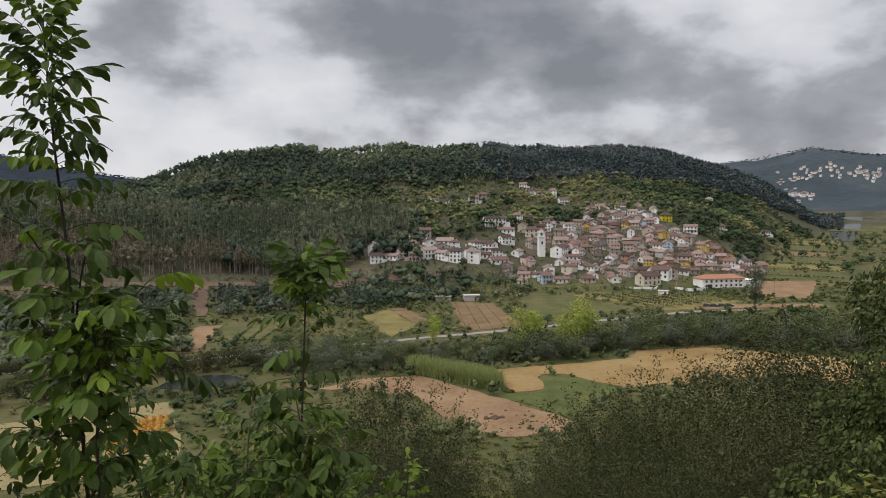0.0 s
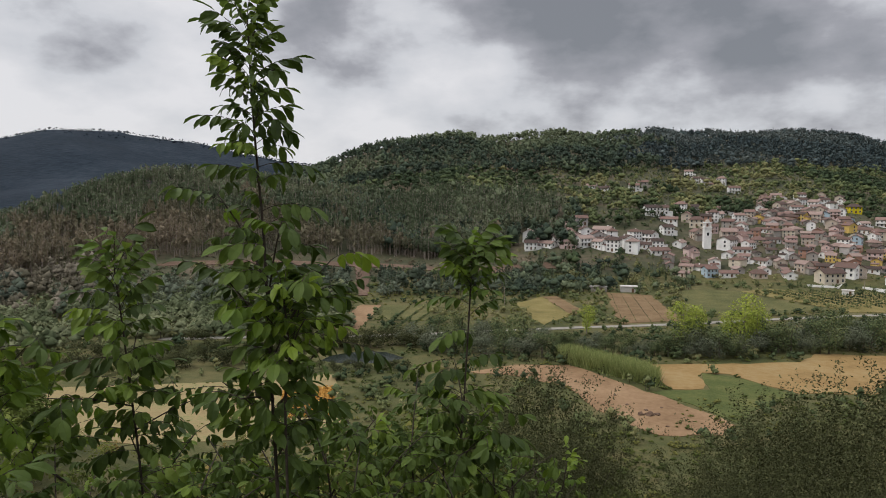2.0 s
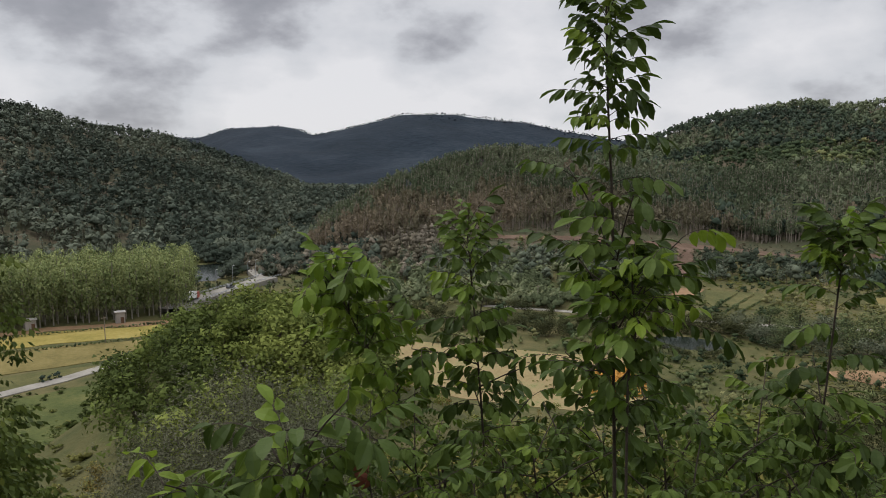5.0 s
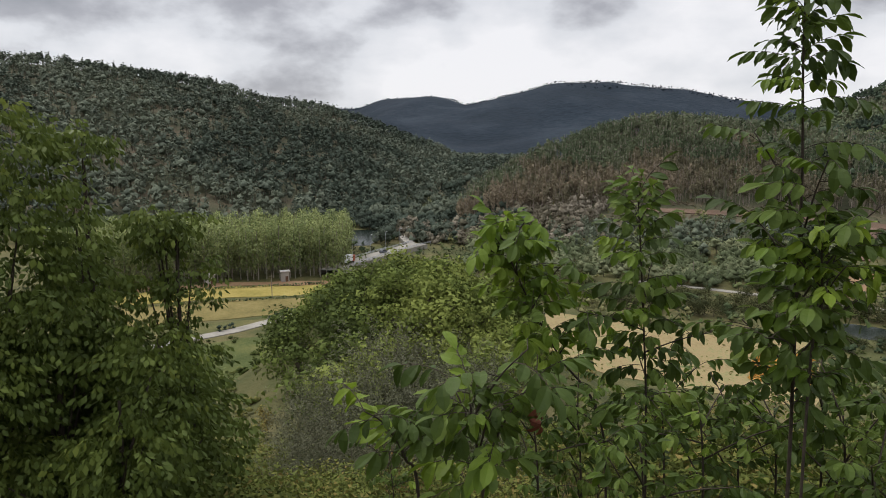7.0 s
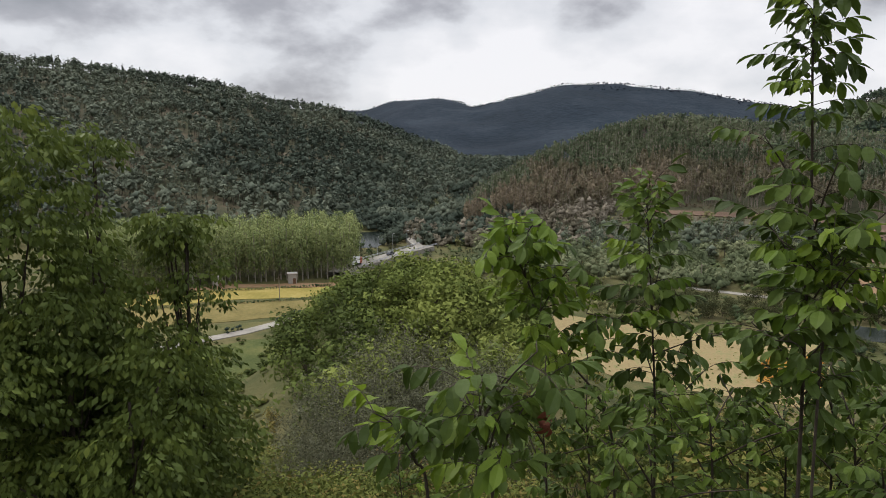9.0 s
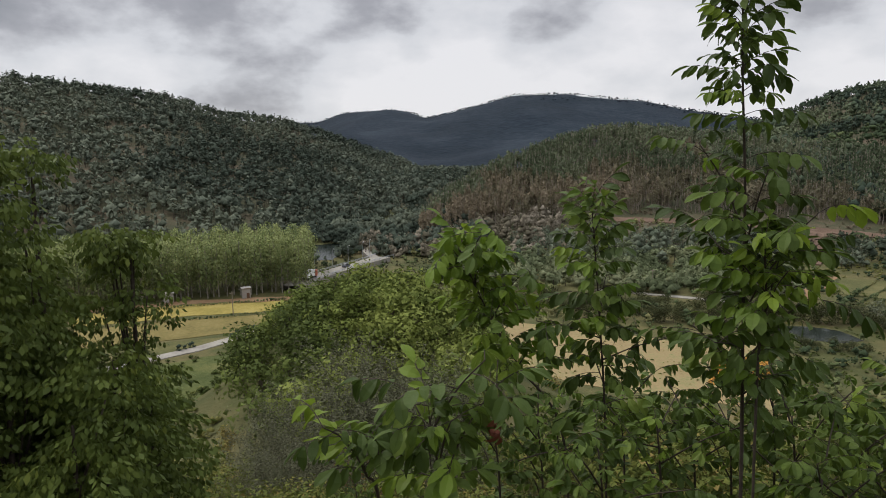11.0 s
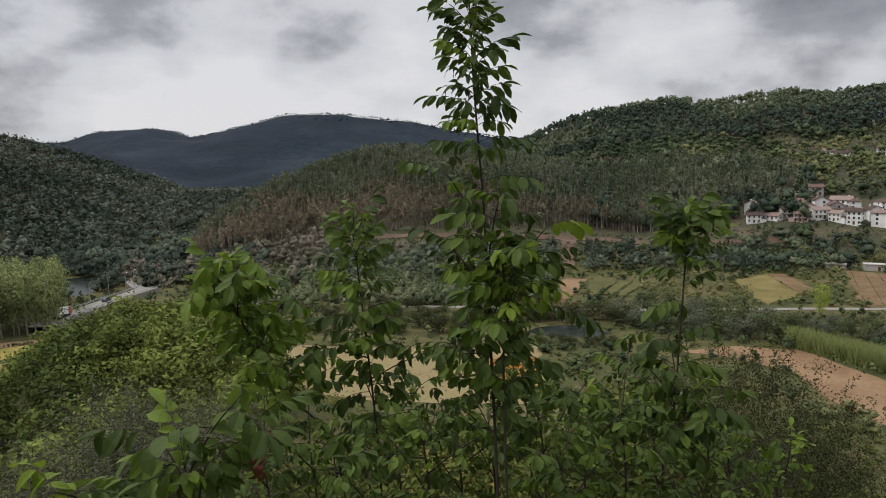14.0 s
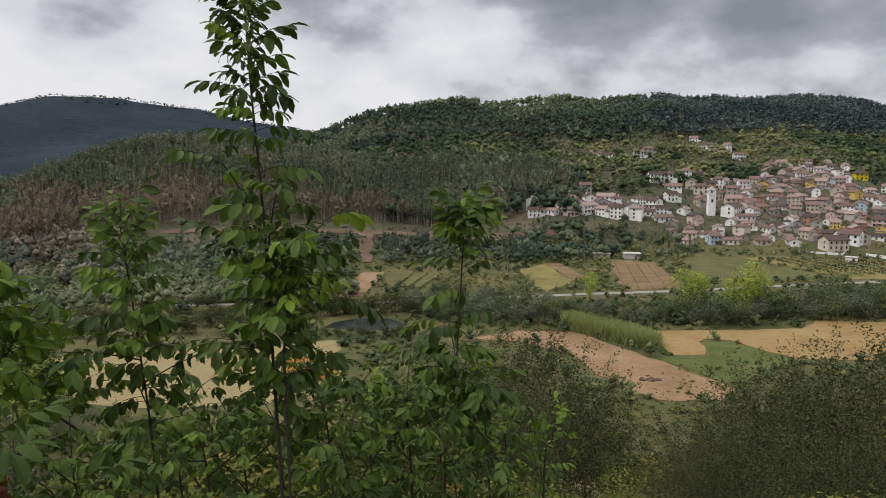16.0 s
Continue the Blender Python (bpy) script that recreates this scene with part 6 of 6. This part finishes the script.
# ---------------------------------------------------------------- walnut trees close by
def walnut_tree(label, A, r, height, width, n, seed, size=1.0, dark=False):
    """A full-grown walnut: trunk, limbs, and a crown of feathered leaves."""
    rng = np.random.RandomState(seed)
    top = new("walnut_tree")
    tagged(top, label, "tree")
    lobes, limbs = [], []
    for k in range(26):
        a, q, h = rng.uniform(0, 6.28), width * math.sqrt(rng.uniform(0.02, 1)) * 0.8, rng.uniform(0.12, 0.95)
        q *= math.sin(math.pi * min(0.25 + 0.7 * h, 0.93)) ** 0.7
        p = np.array([math.cos(a) * q, math.sin(a) * q, h * height])
        lobes.append((p, rng.uniform(0.16, 0.27) * width * 1.3))
        limbs.append(rod((0, 0, h * height * 0.62), p, 0.02, 0.008, 5))
    wood = np.concatenate([rod((0, 0, -0.3), (0.1, 0.05, height * 0.9), 0.065, 0.015, 8)] + limbs)
    me = soup_mesh("trunk", wood, np.zeros((0, 3)), M_STEM, M_STEM)
    new("trunk", me).parent = top
    parts_s, parts_l, tones = [], [], []
    for _ in range(n):
        p, q = lobes[rng.randint(len(lobes))]
        d = rng.normal(0, 1, 3)
        d[2] += 0.3
        d /= np.linalg.norm(d)
        c = p + d * q * rng.uniform(0.5, 1.05)
        c[2] = max(c[2], 0.15)
        st, lf = LIGHT_FORMS[rng.randint(len(LIGHT_FORMS))]
        s = size * rng.uniform(0.8, 1.2)
        a, lift = math.atan2(d[1], d[0]) + rng.normal(0, 0.5), rng.uniform(-0.2, 0.6)
        f = turn_z(turn_y(turn_x(lf * s, rng.normal(0, 0.4)), -lift), a) + c
        parts_l.append(f)
        # random leaf tone, plus top light painted onto the upward sides
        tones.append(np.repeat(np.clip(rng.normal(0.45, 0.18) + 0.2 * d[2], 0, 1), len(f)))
    me = soup_mesh("crown", np.zeros((0, 3)), np.concatenate(parts_l), M_STEM, M_DARKBROAD if dark else M_WALNUT_CROWN, np.concatenate(tones))
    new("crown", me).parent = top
    x, y = polar(A, r)
    top.matrix_basis = pose(x, y, float(ground_z(x, y)) - 0.1)
    return top


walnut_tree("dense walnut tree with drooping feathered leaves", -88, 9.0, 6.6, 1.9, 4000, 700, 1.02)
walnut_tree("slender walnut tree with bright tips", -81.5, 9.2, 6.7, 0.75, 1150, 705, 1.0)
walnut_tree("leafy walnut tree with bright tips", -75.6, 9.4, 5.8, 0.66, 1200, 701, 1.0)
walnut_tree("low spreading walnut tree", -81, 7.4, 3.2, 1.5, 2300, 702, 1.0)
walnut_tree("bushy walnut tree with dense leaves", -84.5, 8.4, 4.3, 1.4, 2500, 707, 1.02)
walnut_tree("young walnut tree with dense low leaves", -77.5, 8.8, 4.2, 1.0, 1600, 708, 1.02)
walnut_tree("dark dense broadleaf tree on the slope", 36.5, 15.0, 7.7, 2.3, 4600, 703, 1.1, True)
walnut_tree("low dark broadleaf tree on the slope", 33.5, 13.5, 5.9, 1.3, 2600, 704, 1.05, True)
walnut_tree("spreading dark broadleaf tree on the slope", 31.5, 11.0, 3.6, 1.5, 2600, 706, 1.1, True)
tall_pines = [make_tree("tall thin pine with a bare reddish trunk", "pine", 13, 1500, 715 + k, M_DARKPINE, M_PINEBARK, 0.75, "slope pines", "pine_tree") for k in range(2)]
grove(tall_pines, [(-86.5, 60, 1.25), (-88.5, 56, 1.3), (-84.8, 64, 1.0), (-90.5, 62, 1.35), (-83.2, 70, 0.85)], 716)
rng = np.random.RandomState(9)
wither = [new("withered_leaf", soup_mesh("withered_leaf", *LEAF_FORMS[4], M_STEM, M_RUST))]
tagged(wither[0], "hanging rust-brown withered walnut leaf", "leaf")
x, y = polar(-49.6, 3.0)
wither[0].matrix_basis = pose(x, y, 50 + 3.0 * math.tan(radians(-22.3)), 30, 70, 20) @ Matrix.Diagonal((0.8, 0.8, 0.8, 1))

# ---------------------------------------------------------------- small things of the valley
M_STEEL = surface("grey_galvanised_steel", [(0.3, (0.30, 0.31, 0.32)), (0.7, (0.45, 0.46, 0.47))], 2.0, 4, rough=0.45, metal=0.6, bump=0.05)
M_POLEWOOD = surface("weathered_pole_wood", [(0.3, (0.16, 0.13, 0.10)), (0.7, (0.28, 0.24, 0.19))], 2.0, 4, bump=0.2)
M_REDPAINT = surface("red_vehicle_paint", [(0.3, (0.30, 0.05, 0.03)), (0.7, (0.42, 0.08, 0.05))], 1.0, 3, rough=0.35, bump=0, spec=0.5)
M_WHITEPAINT = surface("white_vehicle_paint", [(0.3, (0.62, 0.62, 0.60)), (0.7, (0.76, 0.76, 0.74))], 1.0, 3, rough=0.35, bump=0, spec=0.5)
M_DARKPAINT = surface("dark_vehicle_paint", [(0.3, (0.03, 0.035, 0.045)), (0.7, (0.07, 0.075, 0.09))], 1.0, 3, rough=0.3, bump=0, spec=0.5)
M_TYRE = surface("tyre_rubber", [(0.3, (0.015, 0.015, 0.015)), (0.7, (0.035, 0.035, 0.035))], 3.0, 3, bump=0.1)


def tube(bm, p, q, r, sides=8):
    d = Vector(q) - Vector(p)
    m = Matrix.Translation(Vector(p) + d / 2) @ d.to_track_quat("Z", "Y").to_matrix().to_4x4()
    bmesh.ops.create_cone(bm, cap_ends=True, segments=sides, radius1=r, radius2=r * 0.8, depth=d.length, matrix=m)


def street_lamp(label, group):
    top = new("street_lamp")
    tagged(top, label, "street lamp", group)
    bm = bmesh.new()
    tube(bm, (0, 0, -0.6), (0, 0, 7.5), 0.11)
    part("pole", bm, M_STEEL, top)
    bm = bmesh.new()
    tube(bm, (0, 0, 7.4), (0, -1.5, 7.8), 0.06)
    part("arm", bm, M_STEEL, top)
    bm = bmesh.new()
    block(bm, -0.16, 0.16, -2.1, -1.4, 7.72, 7.9)
    part("lamp_head", bm, M_WHITEPAINT, top)
    return top


lamp = street_lamp("tall grey street lamp beside the bridge road", "bridge lamps")
LAMPS = [(-60.8, 266), (-59.5, 276), (-58.0, 287), (-56.7, 297), (-55.5, 307), (-54.9, 314)]
put(lamp, *LAMPS[0], 20, 2.0)
for A, r in LAMPS[1:]:
    stand_copy(lamp, A, r, 20, 2.0)
put(street_lamp("tall grey street lamp behind trees", ""), 31.2, 262, 180)


def utility_pole(label, height, group="utility poles"):
    top = new("utility_pole")
    tagged(top, label, "utility pole", group)
    bm = bmesh.new()
    tube(bm, (0, 0, -0.6), (0, 0, height), 0.14)
    part("pole", bm, M_POLEWOOD, top)
    bm = bmesh.new()
    block(bm, -0.8, 0.8, -0.06, 0.06, height - 0.7, height - 0.55)
    part("crossbar", bm, M_POLEWOOD, top)
    return top


pole = utility_pole("weathered wooden utility pole in the valley", 8.0)
POLES = [(-31.5, 247), (-21.5, 238), (23.2, 400), (25.6, 398), (18.6, 402), (11.5, 404), (-66.2, 216), (4.0, 408), (-8, 300)]
put(pole, *POLES[0])
for A, r in POLES[1:]:
    stand_copy(pole, A, r, 15)


def wheels(top, xs, y, r):
    for x in xs:
        for s in (-1, 1):
            bm = bmesh.new()
            bmesh.ops.create_cone(bm, cap_ends=True, segments=14, radius1=r, radius2=r, depth=0.24, matrix=pose(0, 0, 0, 90))
            w = part("wheel", bm, M_TYRE, top)
            w.location = (x, s * y, r)
            bm = bmesh.new()
            bmesh.ops.create_cone(bm, cap_ends=True, segments=12, radius1=r * 0.55, radius2=r * 0.5, depth=0.27, matrix=pose(0, 0, 0, 90))
            part("rim", bm, M_STEEL, w)


def car(label, paint):
    top = new("car")
    tagged(top, label, "car", "parked cars")
    bm = bmesh.new()
    prof = [(-2.05, 0.35), (2.05, 0.35), (2.1, 0.75), (1.2, 0.92), (-1.95, 0.98), (-2.1, 0.7)]
    a = [bm.verts.new((x, -0.85, z)) for x, z in prof]
    b = [bm.verts.new((x, 0.85, z)) for x, z in prof]
    bm.faces.new(a)
    bm.faces.new(b[::-1])
    for k in range(6):
        bm.faces.new([a[k], b[k], b[(k + 1) % 6], a[(k + 1) % 6]])
    part("body", bm, paint, top)
    bm = bmesh.new()
    lo = [bm.verts.new((x, y, 0.93)) for x, y in ((-1.9, -0.8), (1.1, -0.8), (1.1, 0.8), (-1.9, 0.8))]
    hi = [bm.verts.new((x, y, 1.42)) for x, y in ((-1.4, -0.66), (0.35, -0.66), (0.35, 0.66), (-1.4, 0.66))]
    bm.faces.new(hi)
    for k in range(4):
        bm.faces.new([lo[k], lo[(k + 1) % 4], hi[(k + 1) % 4], hi[k]])
    part("cabin", bm, M_GLASS, top, "dark glazed cabin")
    wheels(top, (-1.3, 1.3), 0.78, 0.31)
    return top


dark_car = car("small dark parked car on a yard road", M_DARKPAINT)
put(dark_car, 20.9, 346, 10, 0.22)
for A, r in ((21.4, 347), (22.0, 348.5), (22.5, 350)):
    stand_copy(dark_car, A, r, 10, 0.22)
put(car("dark car driving over the bridge", M_DARKPAINT), -56.9, 286, 60, 2.03)
put(car("white parked car beside the hall", M_WHITEPAINT), 20.6, 412, 40, 0.0)


def lorry():
    top = new("lorry")
    tagged(top, "red and white lorry on the bridge road", "lorry")
    for name, mat, box in (("cab", M_REDPAINT, (2.2, 4.0, -1.15, 1.15, 0.6, 2.9)), ("cargo_box", M_WHITEPAINT, (-4.0, 2.0, -1.2, 1.2, 0.9, 3.3)), ("chassis", M_TYRE, (-4.0, 3.9, -1.0, 1.0, 0.45, 0.8)), ("windscreen", M_GLASS, (4.0, 4.05, -1.0, 1.0, 1.7, 2.6))):
        bm = bmesh.new()
        block(bm, *box)
        bmesh.ops.bevel(bm, geom=bm.edges[:], offset=0.05, segments=1, affect="EDGES")
        part(name, bm, mat, top)
    wheels(top, (-2.8, 3.0), 1.0, 0.45)
    return top


put(lorry(), -59.9, 262.5, 62, 2.03)


def guard_rail(label, line, up):
    """A road rail on posts along azimuths and radii."""
    top = new("guard_rail")
    tagged(top, label, "guard rail")
    pts = [spot(A, r, up) for A, r in line]
    fine = []
    for p, q in zip(pts, pts[1:]):
        k = max(2, int((q - p).length / 4))
        fine += [p.lerp(q, i / k) for i in range(k)]
    fine.append(pts[-1])
    post = None
    for p in fine:
        if post is None:
            bm = bmesh.new()
            block(bm, -0.07, 0.07, -0.07, 0.07, -0.5, 1.0)
            o = post = part("post", bm, M_STEEL, top)
        else:
            o = new("post", post.data)
            o.parent = top
        o.location = p
    for h in (0.55, 0.95):
        part("rail", stem_mesh([p + Vector((0, 0, h)) for p in fine], 0.09, 0.09, 5), M_STEEL, top)


guard_rail("grey steel rail along the bridge", [(-60.9, 263), (-57.8, 286), (-55.5, 304), (-54.4, 316)], 2.0)
guard_rail("grey steel rail along the road", [(-59.4, 258), (-56.4, 283), (-54.1, 302), (-52.9, 312)], 2.0)


def yard_wall(label, line, height):
    top = new("yard_wall")
    tagged(top, label, "wall")
    for (a0, r0), (a1, r1) in zip(line, line[1:]):
        p, q = spot(a0, r0), spot(a1, r1)
        d = q - p
        bm = bmesh.new()
        block(bm, -0.15, d.xy.length + 0.15, -0.15, 0.15, -1.0, height)
        o = part("wall", bm, M_WHITE, top)
        o.matrix_basis = Matrix.Translation((p.x, p.y, min(p.z, q.z))) @ Matrix.Rotation(math.atan2(d.y, d.x), 4, "Z")


yard_wall("low white wall round the hall yard", [(18.5, 410), (19.9, 404), (20.8, 410)], 1.6)
yard_wall("low white garden wall by houses", [(15.0, 402), (17.0, 403), (17.2, 412)], 1.4)


def clod(label, w, seed):
    rng = np.random.RandomState(seed)
    bm = bmesh.new()
    bmesh.ops.create_icosphere(bm, subdivisions=2, radius=w)
    for v in bm.verts:
        v.co *= 1 + rng.uniform(-0.3, 0.25)
        v.co.z = max(v.co.z, -0.2 * w) * 0.6
    me = bpy.data.meshes.new("earth_clod")
    bm.to_mesh(me)
    bm.free()
    me.materials.append(M_EARTH)
    ob = new("earth_clod", me)
    return tagged(ob, label, "earth clod", "earth clods")


CLODS = [(3.3, 156.5, 0.9), (4.0, 157, 1.2), (4.6, 157.5, 0.8), (3.7, 160, 0.5), (2.2, 163, 0.45), (1.2, 170, 0.4), (5.4, 150, 0.4), (-2, 180, 0.4), (4.9, 163, 0.35), (8.2, 147, 0.5)]
for k, (A, r, w) in enumerate(CLODS):
    o = clod("reddish lump of dug earth on bare field", w, 900 + k)
    o.location = spot(A, r, 0.12)
